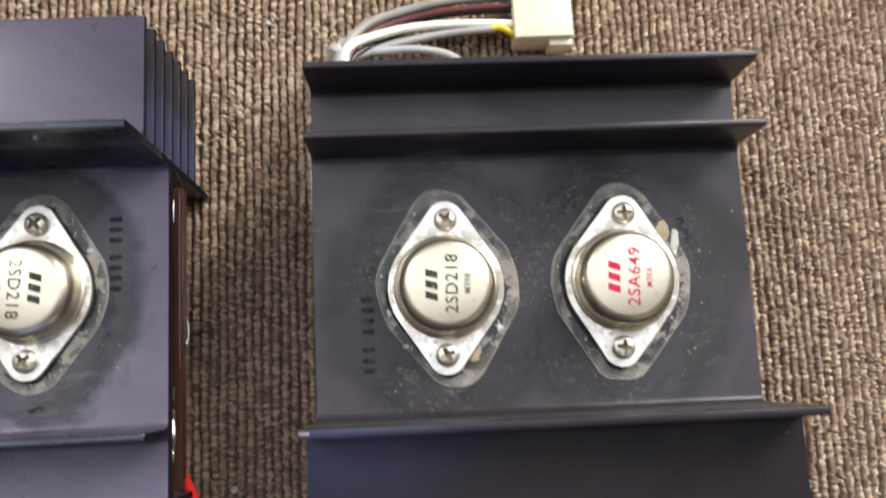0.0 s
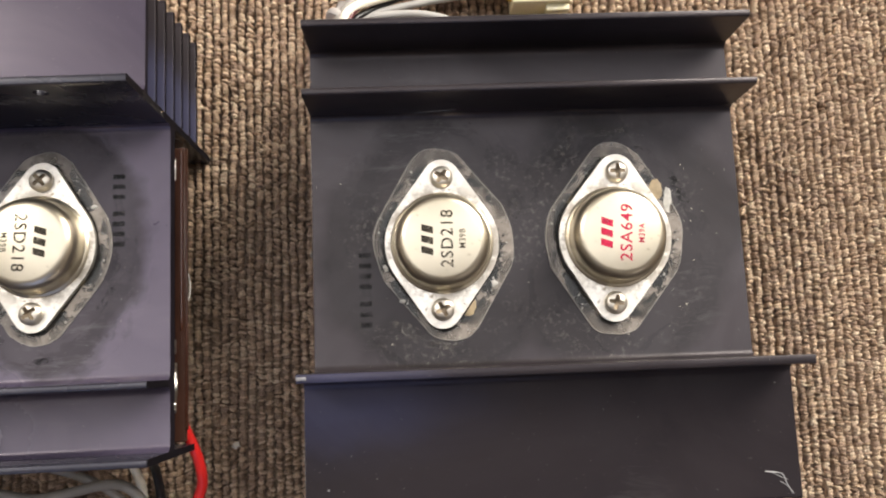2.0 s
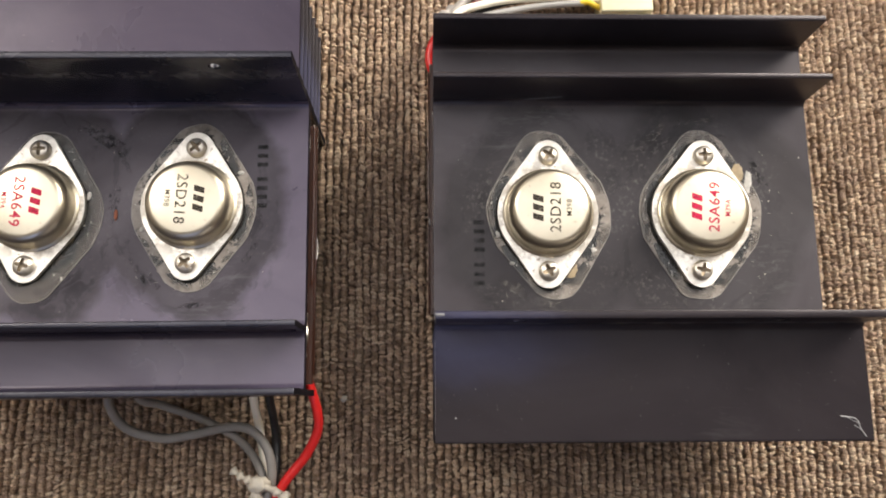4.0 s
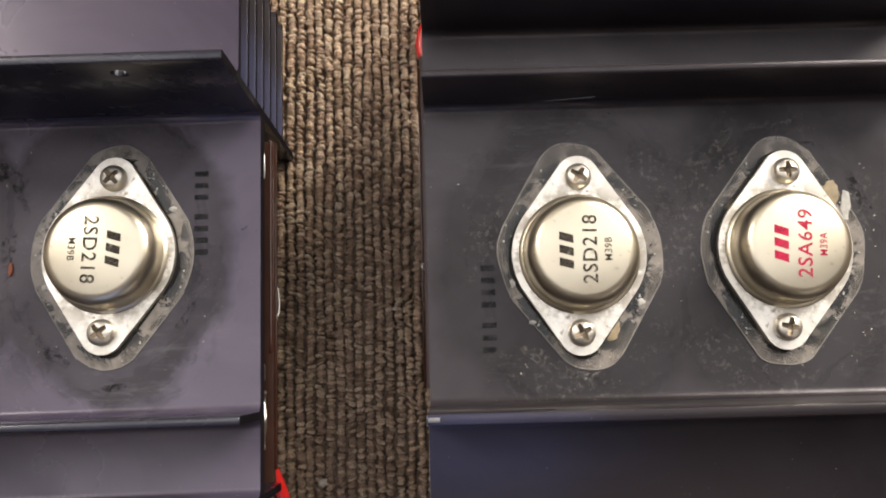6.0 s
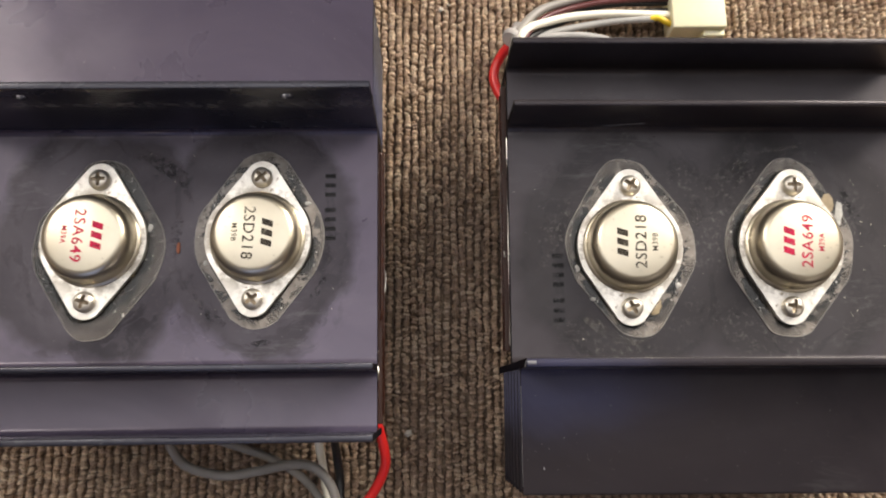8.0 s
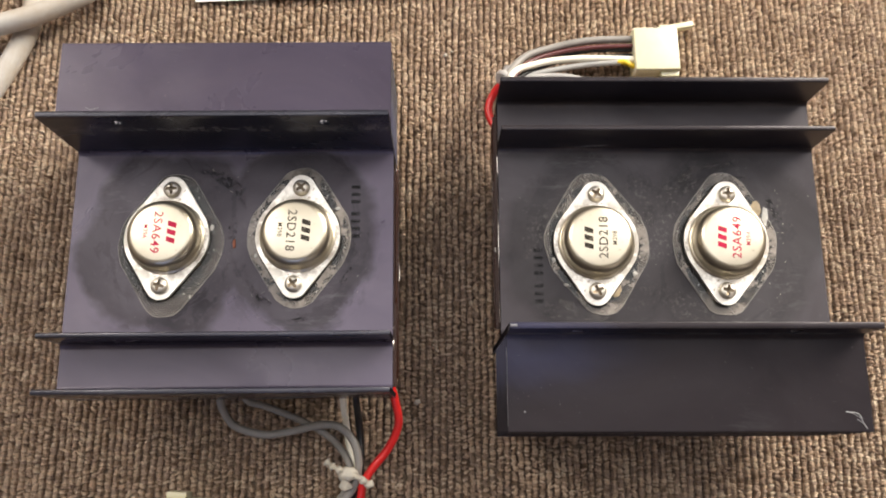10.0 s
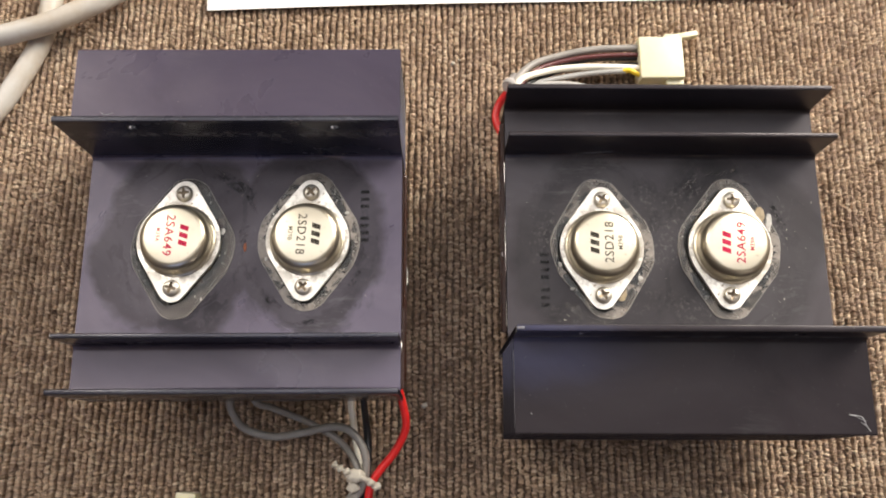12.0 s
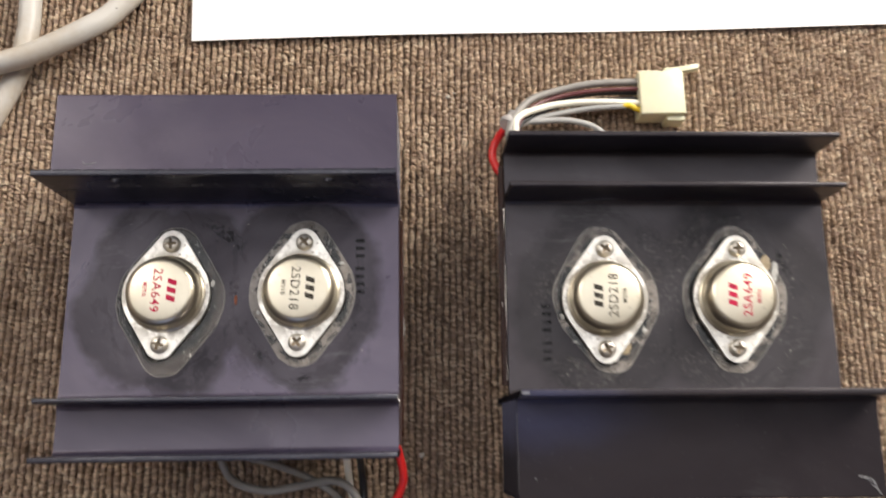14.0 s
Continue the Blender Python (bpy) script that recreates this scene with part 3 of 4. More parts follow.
def screw_meshes():
    head = lathe([(0, 0), (2.5, 0), (2.6, 0.25), (2.55, 0.9), (2.3, 1.4), (1.85, 1.72), (1.0, 1.9), (0, 1.95)], 32)
    for f in head.faces:
        f.smooth = True
    h = link("head", head, screw_metal, None, "", 40)
    k = link("cutter", join([star_arm(0), star_arm(90), lathe([(0, 0.7), (0.62, 0.85), (1.05, 4.0), (0, 4.2)], 12)]), recess_dark)
    mod = h.modifiers.new("cross", "BOOLEAN")
    mod.operation, mod.object, mod.solver, mod.use_self = "DIFFERENCE", k, "EXACT", True
    mod.material_mode = "TRANSFER"
    bpy.context.view_layer.update()
    me = mesh_of(h)
    bpy.data.objects.remove(k)
    me.name = "screw"
    return me


SCREW = screw_meshes()
CAP = [(0, 1.7), (11.5, 1.7), (11.6, 2.0), (11.3, 2.3), (10.95, 2.45), (10.75, 2.8), (10.58, 4.6), (10.42, 5.9), (10.12, 6.8), (9.62, 7.5), (8.95, 7.95), (8.2, 8.15), (0, 8.22)]


def transistor(sink_pose, centre, turn, number, batch, ink, seed, shift, label, grime, film, blobs):
    gx, gy = grime
    m = sink_pose @ pose(centre[0] * 0.001, centre[1] * 0.001, RISE * 0.001, 0, 0, turn)
    t = root("power_transistor", m, label, "transistor", "transistors on the heat sinks")
    dx, dy, turned = shift
    sheet = [(x * math.cos(turned) - y * math.sin(turned) + dx, x * math.sin(turned) + y * math.cos(turned) + dy) for x, y in lozenge(15.9, 7.3, 15.1, 144, 0.03, seed)]
    part("insulator", prism_z(sheet, 0.06, 0.20), film, t, "greasy translucent mica sheet", 30)
    # Pale tube painted as the light caught along the sheet's edge.
    part("insulator_highlight", tube([(x, y, 0.16) for x, y in sheet[::2] + sheet[:1]], 0.10, 5, 2), mica_highlight, t, "thin pale tube painting the edge highlight")
    part("flange", prism_z(lozenge(12.9, 4.25, 15.075, 144), 0.22, 1.75, 0.16, 2), flange_metal, t, "silver rhombic base", 35)
    part("grease_rim", prism_z([(x + gx, y + gy) for x, y in lozenge(13.2, 4.55, 15.075, 144, 0.05, seed + 30)], 0.21, 0.55, 0.12, 1), tar, t, "dried dark grease round the flange", 40)
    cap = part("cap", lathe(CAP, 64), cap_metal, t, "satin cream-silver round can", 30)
    part("number", lettering(number, 12.7, 2.75, 0.85, 8.255), ink, cap, "printed number", None)
    part("number", lettering(batch, 4.3, 1.4, 4.25, 8.255), ink, cap, "small printed batch mark", None)
    for k in range(3):
        y0 = -3.75 + 2.4 * k
        bar = [(-2.15, y0), (-2.15, y0 + 1.5), (-4.75, y0 + 2.2), (-4.75, y0 + 0.7)]
        part("printed_bar", prism_z(bar[::-1], 8.19, 8.255), ink, cap, "bold slanted printed bar", None)
    for side, spin in ((1, 20 + 37 * seed), (-1, 65 + 53 * seed)):
        s = new("screw", SCREW)
        s.parent, s.matrix_basis = t, pose(0, side * 0.015075, 0.00175, 0, 0, spin)
    for x, y, sx, sy, tone in blobs:
        part("paste_residue", lump(x, y, 0.25, sx, sy, 0.3, seed + x, 0.5), paste_tan if tone else paste_white, t, "dried tan paste" if tone else "dried white paste")
    return t


D_LABEL = "silver can transistor with black printing, screwed to the heat sink"
A_LABEL = "silver can transistor with red printing, screwed to the heat sink"
transistor(POSE_R, (29.26, 27.54), -1.4, "2SD218", "M39B", ink_black, 1, (0.5, 0.2, 0.10), D_LABEL, (-0.2, -0.25), mica_clear, [(6.0, -14.2, 1.6, 2.0, True), (11.8, -9.2, 0.7, 0.8, False), (-12.6, -5.4, 0.6, 0.8, False), (-9.0, -13.0, 0.7, 0.4, False)])
transistor(POSE_R, (68.87, 27.62), -4.3, "2SA649", "M39A", ink_red, 2, (0.1, 0.0, 0.01), A_LABEL, (-0.55, -0.1), mica_clear, [(9.6, 11.6, 1.6, 2.6, True), (12.4, 9.4, 0.9, 2.9, False), (-12.6, -2.5, 0.5, 0.5, False)])
transistor(POSE_L, (29.07, 27.26), -3.0, "2SD218", "M39B", ink_black, 3, (-0.25, 0.05, 0.0), D_LABEL, (-0.15, 0.1), mica_hazy, [(12.4, 6.5, 0.5, 0.6, False), (-11.4, -9.5, 0.7, 0.5, False)])
transistor(POSE_L, (68.93, 27.57), -3.65, "2SA649", "M39A", ink_red, 4, (-1.0, 1.6, 0.0), A_LABEL, (0.45, 0.4), mica_wet, [(-13.0, -4.0, 0.6, 1.0, False)])

# ---- circuit boards under the plates ----


def circuit_board(m, lugs):
    b = root("circuit_board", m, "brown circuit board fixed under the heat sink plate", "circuit board", "boards under the heat sinks")
    part("board", slab(-0.9, 96.0, 2.6, 72.5, RISE - 10.4, RISE - 8.8, 0.2, 1), board_brown, b)
    part("board_edge", slab(-1.3, -0.92, 2.8, 70.0, RISE - 10.0, RISE - 8.9, 0.12, 2), copper_side, b, "amber lacquered edge strip")
    if lugs:
        part("rim_wire", tube([(-0.5, 3.2, RISE - 6.6), (-0.7, 6, RISE - 6.2), (-0.7, 24, RISE - 6.2), (-0.7, 44, RISE - 6.3), (-0.5, 47, RISE - 6.8)], 0.32, 8), copper_side, b, "glossy lacquered rim wire")
        part("solder_lug", tube([(0.5, 65.5, RISE - 4.4), (0.9, 63.5, RISE - 6.0), (0.3, 60.0, RISE - 5.0), (0.8, 56.5, RISE - 6.2), (0.4, 54.6, RISE - 5.0)], 0.55, 8), solder, b, "bright wavy solder lug")
        part("solder_lug", slab(0.3, 1.3, 49.0, 52.5, RISE - 6.2, RISE - 4.4, 0.4), solder, b, "bright solder lug")
        part("lead", tube([(0.3, 6.5, RISE - 4.7), (0.2, 9.0, RISE - 4.5), (0.3, 11.5, RISE - 4.7)], 0.18, 8), solder, b, "bare tinned lead")
        part("lead", tube([(-1.0, 33.0, RISE - 10.4), (-1.45, 35.0, RISE - 10.7), (-1.45, 38.0, RISE - 10.7), (-1.0, 40.0, RISE - 10.4)], 0.2, 8), solder, b, "bare tinned lead")
    else:
        part("rim_wire", tube([(0.2, 4, RISE - 4.7), (0.3, 16, RISE - 4.5), (0.2, 30, RISE - 4.7), (0.3, 44, RISE - 4.5), (0.2, 57, RISE - 4.7)], 0.30, 8), solder, b, "bright tinned rim wire")
        part("lead", tube([(-0.8, 26.0, RISE - 4.9), (-1.0, 26.6, RISE - 4.6), (-0.9, 27.4, RISE - 4.8)], 0.2, 8), solder, b, "bare tinned lead")
    for u, v in ((18, 20), (35, 38), (60, 25), (82, 45), (50, 60)):
        part("spacer", slab(u - 3, u + 3, v - 3, v + 3, RISE - 8.78, RISE - 3.52, 0.4, 1), pvc_black, b)
    for u, v in ((12, 12), (85, 12), (12, 64), (85, 64)):
        part("component", lathe([(0, -0.5), (3, -0.5), (3.2, -0.2), (3.2, RISE - 11.2), (2.8, RISE - 10.42), (0, RISE - 10.42)], 16), pvc_black, b).location = (u * 0.001, v * 0.001, 0)
    return b


circuit_board(POSE_R, False)
circuit_board(POSE_L, True)

# ---- wiring of the grey-black sink, in millimetres of the room ----
GROUND = Matrix.Identity(4)
har = root("wiring_harness", GROUND, "bundle of coloured wires ending in a cream connector", "wiring", "wiring harnesses")
part("wire", tube([(14, 60, 18), (6, 78, 18), (4.5, 90, 17), (11.5, 101.5, 12.5), (22.4, 107.1, 9.5), (35.2, 110.4, 8.5), (47, 111.6, 7.5), (54, 112, 7)], 1.35), pvc_grey, har, "thick grey wire")
part("wire", tube([(16, 60, 16), (8, 80, 16), (6.5, 91, 15), (12.0, 99.5, 10.5), (23, 104.6, 7.5), (36, 107.6, 6.8), (54, 108.6, 6.0)], 1.0), pvc_black, har, "black wire")
part("wire", tube([(17, 60, 18), (9, 80, 17), (7.5, 91, 16.5), (13.5, 99.8, 12.5), (24, 105.0, 9.8), (37, 107.8, 8.6), (54, 109.2, 7.4)], 0.85), pvc_maroon, har, "maroon wire")
part("wire", tube([(18, 60, 16), (10, 80, 16), (8.0, 91, 14), (14, 97.5, 10), (24, 102.8, 7), (37, 105.0, 6.2), (54, 105.8, 6.0)], 0.9), pvc_black, har, "black wire")
part("wire", tube([(20, 60, 18), (9, 80, 18), (6.5, 91, 17), (9, 95.6, 15.2), (13.4, 98.4, 12.8), (22.2, 101.8, 10), (34.8, 103.5, 8.6), (54, 103.7, 7.4)], 1.2), pvc_white, har, "cream wire")
part("wire", tube([(22, 60, 16), (11, 80, 16), (7.5, 91, 13), (14, 96.2, 9.6), (24, 99.4, 8), (36, 101.6, 7.6), (47.5, 102.4, 7.8)], 1.1), pvc_light, har, "pale grey wire")
part("wire", tube([(45.5, 102.2, 7.8), (48.6, 102.4, 8.2), (51.0, 101.4, 8.0), (54, 100.4, 7.2)], 0.95), pvc_yellow, har, "yellow wire end")
part("wire", tube([(10, 80, 12), (7, 90, 11), (9, 94.4, 10), (17, 95.6, 10), (27, 95.7, 10), (36, 93.0, 10), (42, 86, 10), (46, 74, 12)], 1.1), pvc_light, har, "pale grey wire")
part("wire", tube([(8, 93, 13), (3.8, 92, 11), (1.0, 89.2, 8.5), (-0.5, 85.4, 7.5), (-0.3, 81.6, 7.5), (1.6, 77.4, 8), (6, 70, 11), (12, 60, 16)], 1.45), pvc_red, har, "red wire")
part("tape_band", tube([(3.6, 92.0, 15.2), (5.0, 94.0, 14.2), (6.6, 95.8, 13.2)], lambda s: 2.6 + 0.5 * math.sin(7 * s), 12), tape_clear, har, "crumpled clear tape")


def connector(m, parent):
    """A cream plug housing: body with ribs and a mouth, a latch arm, and a tab; x from the wires on, y up its side."""
    c = part("connector", slab(0, 16.2, 0, 16.6, 0.6, 10.2, 0.55, 3), nylon, parent, "cream nylon plug housing")
    c.matrix_basis = m
    part("key_tab", slab(9.6, 16.1, -1.8, 0.1, 1.0, 8.2, 0.4, 2), nylon, c)
    part("latch_base", slab(10.4, 16.0, 16.4, 19.0, 2.6, 7.6, 0.5, 2), nylon, c)
    latch = part("latch", slab(0, 9.6, -1.1, 1.1, 3.8, 6.8, 0.45, 2), nylon, c, "thin latch arm")
    latch.matrix_basis = pose(0.0140, 0.0182, 0, 0, 0, 10)
    # Nothing is cut here: a dark slab paints the shade of a slot.
    part("notch_shade", slab(7.4, 9.0, 16.2, 16.75, 5.4, 10.24, 0.08, 1), recess_dark, c, "dark slab for the shade of a slot")
    return c


connector(pose(0.0525, 0.0985, 0, 0, 0, 1.0), har)

# ---- wiring of the purple-black sink ----
har = root("wiring_harness", GROUND, "grey, cream, black and red wires tied together", "wiring", "wiring harnesses")
part("wire", tube([(-84, 6, 19), (-87.6, -8, 18.5), (-88.4, -16.5, 15), (-88.0, -21.4, 12), (-84.6, -26.6, 8), (-75.5, -29.2, 6.5), (-66.3, -28.1, 7), (-56.9, -26.2, 9), (-50.9, -26.7, 10), (-46.6, -30.4, 10), (-44.4, -35.7, 10), (-44.6, -42.5, 8.5), (-47.5, -48, 7), (-54, -52.6, 5.5), (-66, -55.5, 5), (-80, -55.0, 6), (-93, -54.5, 6.5)], 1.3), pvc_grey, har, "thick grey wire")
part("wire", tube([(-84, 6, 17), (-83, -10, 16), (-80.5, -18.1, 13), (-75.3, -20.1, 9), (-64.9, -24.3, 4.0), (-55.4, -29.2, 4.5), (-49.5, -34.8, 7), (-46.8, -41, 8), (-49.0, -47.5, 5), (-56, -54, 3), (-70, -58, 3), (-93, -58, 5)], 1.15), pvc_grey, har, "grey wire")
part("wire", tube([(-52, 5, 20), (-49.6, -9, 18), (-49.3, -16, 14.5), (-49.2, -20.6, 11), (-48.8, -26.7, 5.0), (-47.8, -33.1, 4.6), (-46.4, -40.2, 5.8), (-47.5, -46, 4.6), (-54, -54.5, 2), (-70, -60, 2), (-93, -61.5, 5)], 1.15), pvc_white, har, "cream wire")
part("wire", tube([(-46, 5, 18), (-45.4, -9, 16), (-45.3, -18, 11), (-45.0, -24, 5), (-44.3, -31.3, 3), (-44.2, -40.2, 5), (-46, -48, 3), (-56, -57, 1.6), (-93, -64, 5)], 1.2), pvc_black, har, "black wire")
part("wire", tube([(-44, 10, 24), (-37.5, -4, 22), (-34.2, -13, 17.5), (-32.4, -19, 14.2), (-31.4, -24.0, 12.8), (-31.9, -28, 11.4), (-35.0, -34.0, 9.8), (-40.2, -40.4, 9), (-42.8, -45.2, 8), (-44.6, -52, 5), (-52, -60, 2.4), (-93, -66.5, 5)], 1.35), pvc_red, har, "red wire")
part("wire", tube([(-95, -51.2, 7.5), (-90, -51.2, 7.8), (-86.5, -52.0, 7.2), (-83.0, -53.6, 6.2), (-76.0, -54.2, 4.6)], 1.2), pvc_yellow, har, "yellow wire end")
connector(pose(-0.0895, -0.0660, 0, 0, 0, 180) @ pose(0, -0.0165, 0, 0, 0, -3), har)

tie = root("cable_tie", GROUND, "milky beaded cable tie round the wires", "cable tie")
tail = [(-54.4, -37.6, 11.4), (-52.6, -38.9, 11.8), (-51.0, -39.7, 11.9), (-49.2, -40.6, 11.7)]
part("tail", tube(tail, lambda s: 0.95 + 0.42 * math.cos(15.5 * s), 10), tie_nylon, tie, "beaded tail", 180)
part("buckle", join([slab(-49.9, -44.9, -43.3, -39.4, 9.6, 12.0, 0.8, 2), lump(-47.4, -41.4, 11.2, 3.0, 2.3, 1.5, 3, 0.5, 3), lump(-48.2, -44.6, 9.8, 1.9, 2.2, 0.9, 8, 0.5, 3)]), tie_nylon, tie, "lumpy buckle", 180)
part("strap", join([tube([(-49.8, -43.5, 5), (-49.6, -42.5, 9.5), (-46.5, -41.8, 11.8), (-43.5, -42.8, 11.2), (-40.6, -44.4, 8.5), (-40.4, -44.8, 5), (-43.5, -44.2, 2.2), (-48, -43.7, 2.4), (-49.8, -43.5, 5)], 0.8, 8), lump(-40.6, -44.6, 10.0, 1.6, 1.3, 0.7, 4, 0.5, 3), lump(-42.6, -43.4, 11.0, 1.4, 1.1, 0.6, 6, 0.5, 3)]), tie_nylon, tie, "beaded strap", 180)

# ---- cables, paper and litter on the carpet ----
c1 = link("power_cable", tube([(-420, 60, 3.2), (-330, 82, 3.4), (-250, 100, 5), (-210, 108.5, 9.0), (-184.2, 112.8, 11.0), (-174.0, 115.4, 11.4), (-164.3, 118.6, 11.4), (-154.6, 123.8, 10.8), (-145.0, 130.2, 9.6), (-137, 138.2, 7), (-124, 158, 4), (-112, 190, 3.3), (-100, 260, 3.3), (-96, 360, 3.3)], 3.85, 20), vinyl, None, "", 60)
tagged(c1, "thick pale grey vinyl cable crossing over another", "cable", "crossing cables")
c2 = link("power_cable", tube([(-300, -20, 3.4), (-235, 30, 3.4), (-205, 62, 3.4), (-187.8, 82.4, 3.4), (-180.9, 92.4, 3.4), (-174.3, 106.0, 3.4), (-170.2, 117.6, 3.4), (-168.9, 129.5, 3.4), (-168.8, 140, 3.4), (-171, 175, 3.4), (-180, 240, 3.4), (-200, 340, 3.4)], 3.85, 20), vinyl, None, "", 60)
tagged(c2, "thick pale grey vinyl cable lying on the carpet", "cable", "crossing cables")


def sheet():
    bm = bmesh.new()
    nu, nv = 60, 20
    for z in (1.3, 1.5):
        for j in range(nv + 1):
            for i in range(nu + 1):
                s, t = i / nu, j / nv
                x, y = -110 + 297 * s, 130 + 210 * t + 10.4 * s
                y += (1 - t) * 0.7 * math.sin(5 * s + 0.6) * (1 - abs(2 * s - 1)) - 0.6 * (1 - t)
                x += -7.4 * t
                lift = 0.5 + 0.5 * math.sin(9 * s + 2 * t) * (1 - t)
                bm.verts.new((x, y, z + lift))
    bm.verts.ensure_lookup_table()
    w, layer = nu + 1, (nu + 1) * (nv + 1)
    for k in range(2):
        for j in range(nv):
            for i in range(nu):
                a = k * layer + j * w + i
                bm.faces.new([bm.verts[q] for q in (a, a + 1, a + 1 + w, a + w)])
    rim = [i for i in range(w)] + [j * w + nu for j in range(1, nv + 1)] + [nv * w + i for i in range(nu - 1, -1, -1)] + [j * w for j in range(nv - 1, 0, -1)]
    for a, b in zip(rim, rim[1:] + rim[:1]):
        bm.faces.new([bm.verts[q] for q in (a, b, b + layer, a + layer)])
    return bm


tagged(link("paper_sheet", sheet(), paper_white, None, "", 60), "blank white sheet of paper on the carpet", "paper")
for x, y, s, k in ((-25.6, -18.5, 1.1, 1), (-15.9, 108.5, 0.8, 2), (-13.6, 109.9, 0.5, 3), (-33.0, -22.5, 0.5, 4)):
    tagged(link("lint", lump(x, y, 0.9, s, s * 0.7, 0.5, k, 0.9, 2), lint_white, None, "", 30), "pale crumb of lint on the carpet", "lint", "lint on the carpet")
tagged(link("fleck", lump(-81.2, 27.7, RISE - 0.6, 0.45, 1.5, 0.35, 4, 0.4, 2), rust, None, "", 30), "small rusty orange fleck on the heat sink plate", "debris")


def scuff(parent, strokes, label):
    """Thin bright scratches; strokes of (u, v, w) points and a width."""
    return part("scuff", join([tube([(u, v, w + RISE) for u, v, w in pts], r, 6, 4) for pts, r in strokes]), scuff_white, parent, label, 60)


scuff(sink_r, [([(91.5, -23.4, 17.82), (94.9, -24.0, 17.82), (95.8, -26.1, 17.82), (96.9, -27.9, 17.82)], 0.16), ([(92.6, -23.5, 17.82), (95.3, -24.9, 17.82), (96.0, -25.1, 17.82)], 0.09),
               ([(94.4, -25.4, 17.82), (95.9, -26.4, 17.82)], 0.10)], "pale bent scratch")
scuff(sink_r, [([(4.4, -23.4, 17.82), (4.7, -23.3, 17.82)], 0.22)], "pale paint dot")
scuff(sink_r, [([(24.0, 58.18, 1.6), (28.0, 58.18, 2.4), (33.0, 58.18, 3.2)], 0.09), ([(26.5, 58.18, 1.9), (33.6, 58.18, 3.6)], 0.06)], "fine pale scratches")
scuff(sink_r, [([(0.02, -2.2, 26.2), (0.02, -1.5, 28.2), (0.02, -1.0, 29.0)], 0.22), ([(0.1, -1.4, 29.15), (1.9, -1.4, 29.2)], 0.40), ([(0.02, -6.0, 17.6), (0.02, -27.0, 17.6)], 0.10)], "bare worn corner")
scuff(sink_l, [([(86.0, -8.0, 17.82), (88.5, -7.4, 17.82), (90.0, -8.2, 17.82)], 0.10)], "short dull scratch")



def smear(parent, u, v, long, wide, turn, seed, material, label, w=0.0):
    """A thin dried patch with a ragged outline on the plate."""
    c, k = math.cos(radians(turn)), math.sin(radians(turn))
    rim = []
    for i in range(40):
        a = 2 * math.pi * i / 40
        q = 1 + 0.55 * noise.noise(Vector((2.2 * math.cos(a), 2.2 * math.sin(a), seed)))
        x, y = long * q * math.cos(a), wide * q * math.sin(a)
        rim.append((u + x * c - y * k, v + x * k + y * c))
    return part("smear", prism_z(rim, RISE + w + 0.01, RISE + w + 0.05), material, parent, label)


smear(sink_l, 53.0, 8.4, 6.5, 1.9, 145, 1, grease_stain, "black dried grease smear")
smear(sink_l, 57.5, 6.6, 3.6, 1.1, 170, 2, grease_stain, "black dried grease smear")
smear(sink_l, 47.6, 13.5, 4.6, 1.2, 110, 3, grease_stain, "black dried grease smear")
smear(sink_l, 41.6, 43.6, 4.6, 1.6, 130, 4, grease_stain, "black dried grease smear")
smear(sink_l, 38.6, 47.2, 2.4, 1.0, 150, 5, grease_stain, "black dried grease smear")
smear(sink_l, 28.5, 52.8, 3.4, 0.7, 5, 6, grease_stain, "black dried grease smear")
smear(sink_l, 14.8, 40.5, 4.2, 0.8, 60, 7, grease_stain, "black dried grease smear")
smear(sink_l, 49.3, 26.0, 5.5, 1.3, 85, 8, grease_stain, "black dried grease smear")
smear(sink_r, 84.6, 38.5, 4.4, 1.3, 115, 9, grease_stain, "black dried grease smear")
smear(sink_r, 75.0, 48.2, 4.6, 1.0, 170, 10, grease_stain, "black dried grease smear")
smear(sink_r, 21.5, 7.8, 4.6, 1.4, 150, 11, dust_film, "pale scratched dust patch")
smear(sink_r, 29.5, 5.2, 4.2, 1.8, 5, 12, dust_film, "pale scratched dust patch")
smear(sink_r, 57.8, 48.6, 5.2, 1.1, 48, 13, dust_film, "pale scratched dust patch")
smear(sink_r, 68.5, 52.6, 5.6, 0.9, 5, 14, dust_film, "pale scratched dust patch")
smear(sink_r, 46.0, 35.5, 2.4, 1.6, 95, 15, dust_film, "pale scratched dust patch")
part("smear", lump(27.6, 0.8, RISE + 1.15, 2.9, 1.1, 0.75, 5, 0.6, 3), dust_film, sink_l, "pale crusted dust at the foot of the web")

part("smear", lump(33.0, 58.17, RISE + 9.2, 2.8, 0.06, 1.3, 7, 0.6, 3), dust_film, sink_r, "pale dust blot on the upright fin")
part("smear", lump(83.0, 58.17, RISE + 8.6, 2.2, 0.06, 1.0, 9, 0.6, 3), dust_film, sink_r, "pale dust blot on the upright fin")
part("smear", slab(-0.05, -0.01, -2.1, -0.7, RISE + 5, RISE + 19), dust_film, sink_l, "tan dust on the cut end of the web")


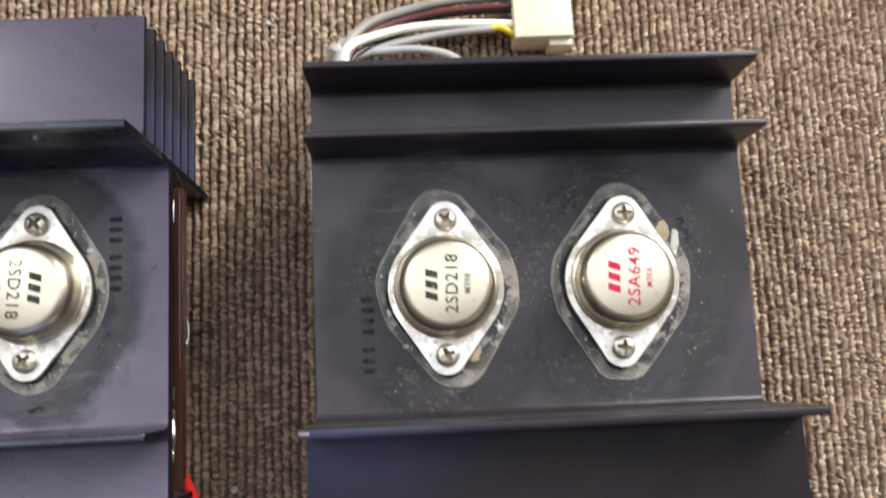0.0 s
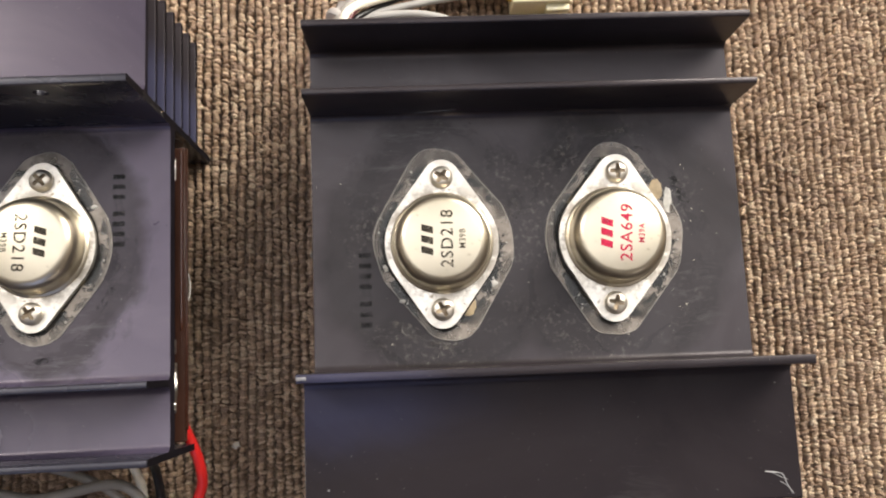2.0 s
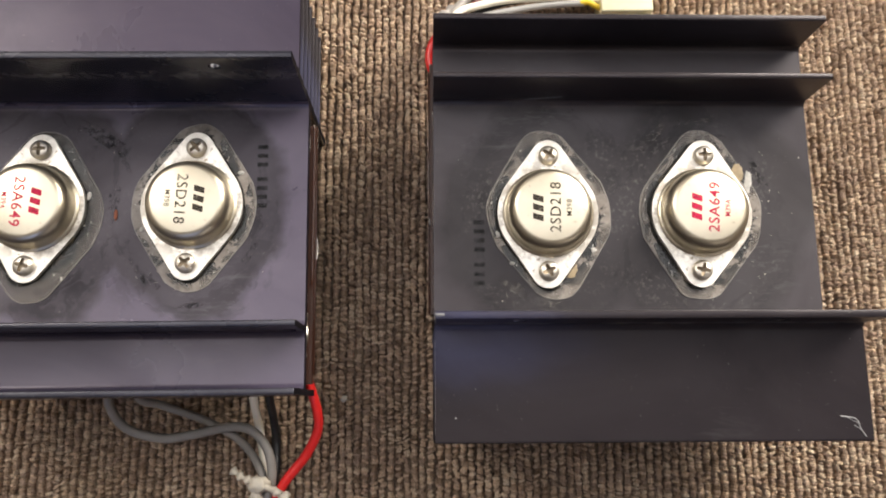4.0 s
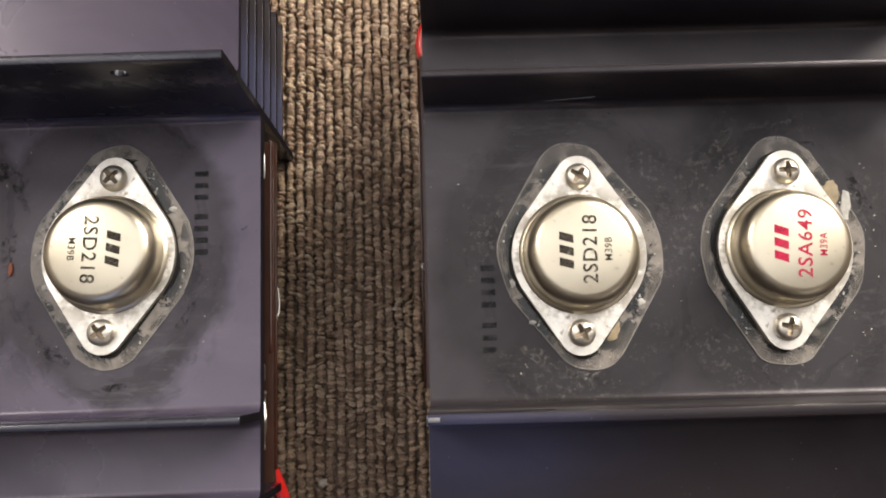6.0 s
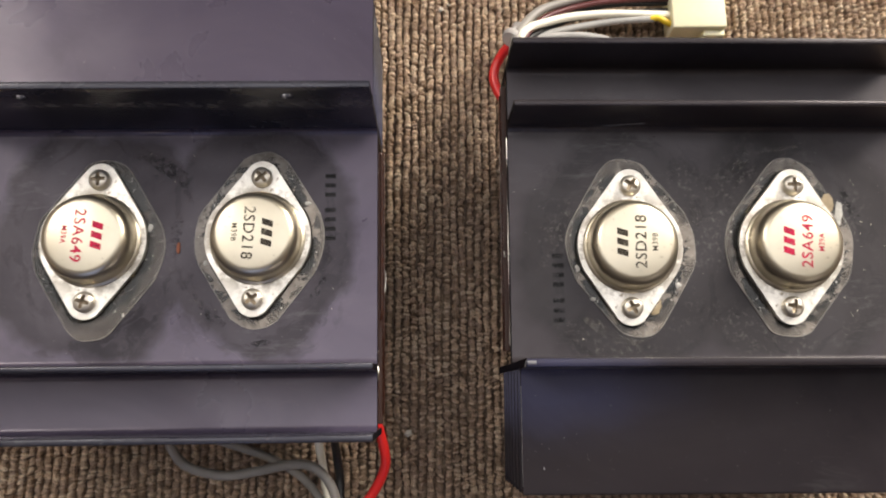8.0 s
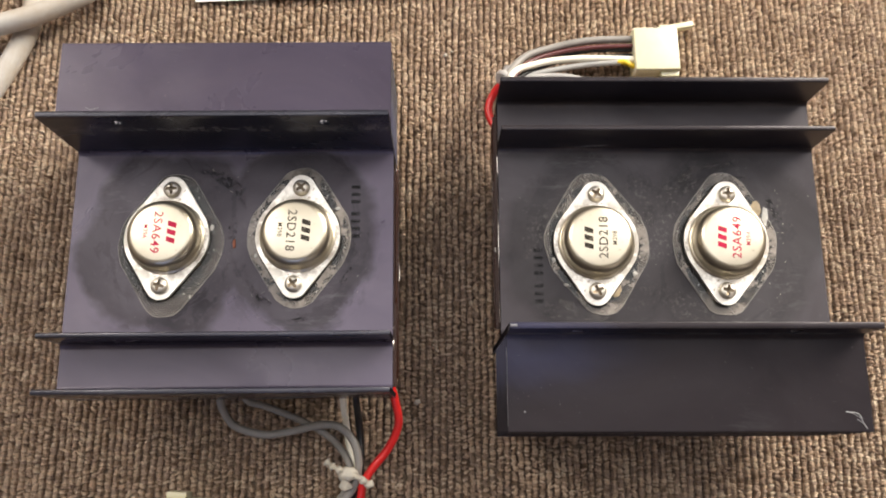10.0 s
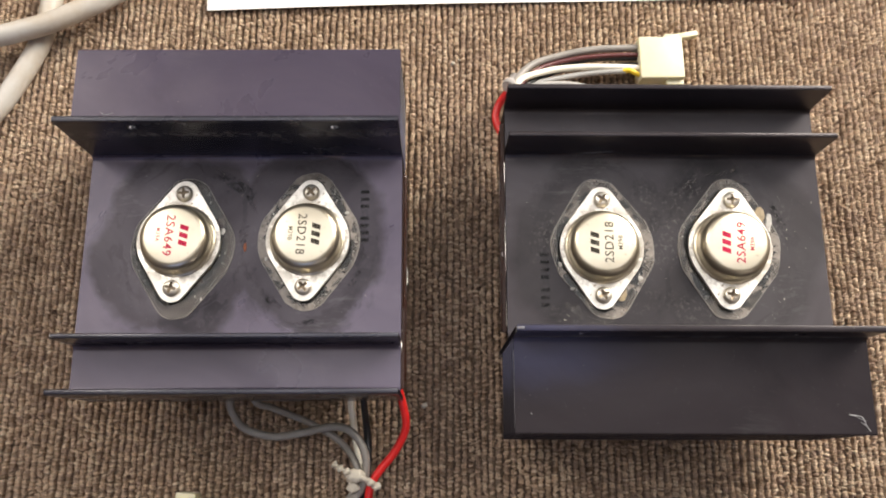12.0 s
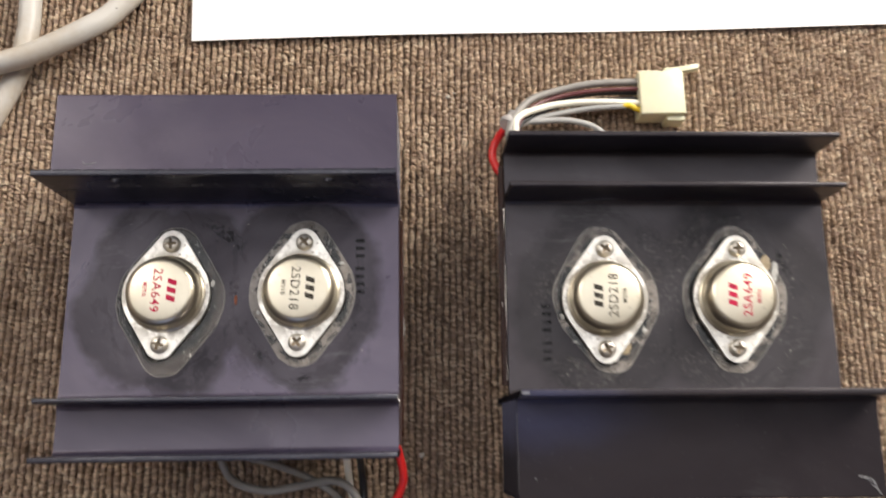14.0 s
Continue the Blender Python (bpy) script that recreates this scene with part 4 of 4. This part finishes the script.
def flecks(name, m, spots, seed, label):
    """Tiny pale crumbs scattered over a plate round the given places (u, v, spread, count)."""
    rng = random.Random(seed)
    bits = []
    for u, v, spread, count in spots:
        for i in range(count):
            s = rng.choice((0.07, 0.08, 0.09, 0.10, 0.12, 0.16))
            bits.append(lump(rng.gauss(u, spread), min(56, max(2, rng.gauss(v, spread))), RISE + 0.03, s, s * rng.uniform(0.6, 1.5), 0.06, i + seed, 0.5, 1))
    ob = link(name, join(bits), lint_white, None, "", 60)
    ob.matrix_world = m
    return tagged(ob, label, "debris", kind="stuff")


flecks("plate_crumbs", POSE_R, [(86, 40, 6, 13), (82, 12, 6, 10), (88, 24, 5, 7), (22, 10, 6, 6), (30, 4.5, 4, 6), (44, 30, 5, 5), (8, 40, 5, 3)], 3, "scattered pale crumbs on the black plate")
flecks("plate_crumbs", POSE_L, [(40, 44, 4, 6), (50, 10, 6, 4), (12, 40, 5, 3)], 8, "scattered pale crumbs on the purple plate")

# ---- carpet pile ----
def pile():
    """Ribs of wool loops, one closed bead a loop."""
    rng = np.random.default_rng(4)
    n, rings = 8, [(0.95, -1.6), (1.0, 0.0), (0.84, 0.58), (0.48, 0.88)]
    ang = np.arange(n) * 2 * np.pi / n
    square = (np.abs(np.cos(ang)) ** 3 + np.abs(np.sin(ang)) ** 3) ** (-1 / 3)
    tv = [np.stack([r * square * np.cos(ang), r * square * np.sin(ang), np.full(n, h)], 1) for r, h in rings] + [np.array([[0, 0, 1.02]])]
    tv = np.concatenate(tv)
    quads = [(k * n + i, k * n + (i + 1) % n, (k + 1) * n + (i + 1) % n, (k + 1) * n + i) for k in range(len(rings) - 1) for i in range(n)]
    top = len(tv) - 1
    tris = [((len(rings) - 1) * n + i, (len(rings) - 1) * n + (i + 1) % n, top) for i in range(n)]
    rib, step = 2.36, 0.78
    xs = np.arange(-208, 178, rib)
    ys = np.arange(-62, 166, step)
    gx, gy = np.meshgrid(xs, ys, indexing="ij")
    count = gx.size
    col = np.repeat(np.arange(len(xs)), len(ys))
    off = rng.uniform(0, step, len(xs))[col]
    x = gx.ravel() + 0.22 * np.sin(gy.ravel() * 0.11 + col * 0.9) + 0.25 * np.sin(gy.ravel() * 0.023 + col * 0.05) + rng.normal(0, 0.20, count)
    y = gy.ravel() + off + rng.normal(0, 0.13, count)
    z = -0.35 + rng.normal(0, 0.15, count) + 0.15 * np.sin(y * 0.09 + x * 0.05)
    lean = np.sin(y * 0.42 + 2.1 * col) + np.sin(y * 0.13 + 5.3 * col)
    turn = np.radians(17) * np.tanh(2.5 * lean) + rng.normal(0, 0.24, count)
    wide = 1.02 * rng.uniform(0.76, 1.14, count)
    long = 0.46 * rng.uniform(0.75, 1.35, count)
    high = 1.0 * rng.uniform(0.85, 1.15, count)
    tilt = rng.normal(0, 0.28, count)
    v = np.repeat(tv[None], count, 0)
    v[:, :, 0] *= wide[:, None]
    v[:, :, 1] *= long[:, None]
    v[:, :, 2] *= high[:, None]
    v[:, :, 2] += v[:, :, 1] * tilt[:, None]
    c, s = np.cos(turn)[:, None], np.sin(turn)[:, None]
    vx, vy = v[:, :, 0] * c - v[:, :, 1] * s, v[:, :, 0] * s + v[:, :, 1] * c
    co = np.stack([vx + x[:, None], vy + y[:, None], v[:, :, 2] + z[:, None]], 2).reshape(-1, 3) * 0.001
    base = np.arange(count) * len(tv)
    q = (np.array(quads)[None] + base[:, None, None]).reshape(-1, 4)
    t = (np.array(tris)[None] + base[:, None, None]).reshape(-1, 3)
    me = bpy.data.meshes.new("carpet_pile")
    me.vertices.add(len(co))
    me.vertices.foreach_set("co", co.astype(np.float32).ravel())
    me.loops.add(q.size + t.size)
    me.loops.foreach_set("vertex_index", np.concatenate([q.ravel(), t.ravel()]).astype(np.int32))
    me.polygons.add(len(q) + len(t))
    starts = np.concatenate([np.arange(len(q)) * 4, q.size + np.arange(len(t)) * 3])
    me.polygons.foreach_set("loop_start", starts.astype(np.int32))
    me.polygons.foreach_set("use_smooth", np.ones(len(q) + len(t), bool))
    me.update(calc_edges=True)
    me.validate()
    me.materials.append(wool_loop)
    return tagged(new("carpet_pile", me), "brown and tan twisted wool loops in ribs", "carpet", kind="stuff")


pile()
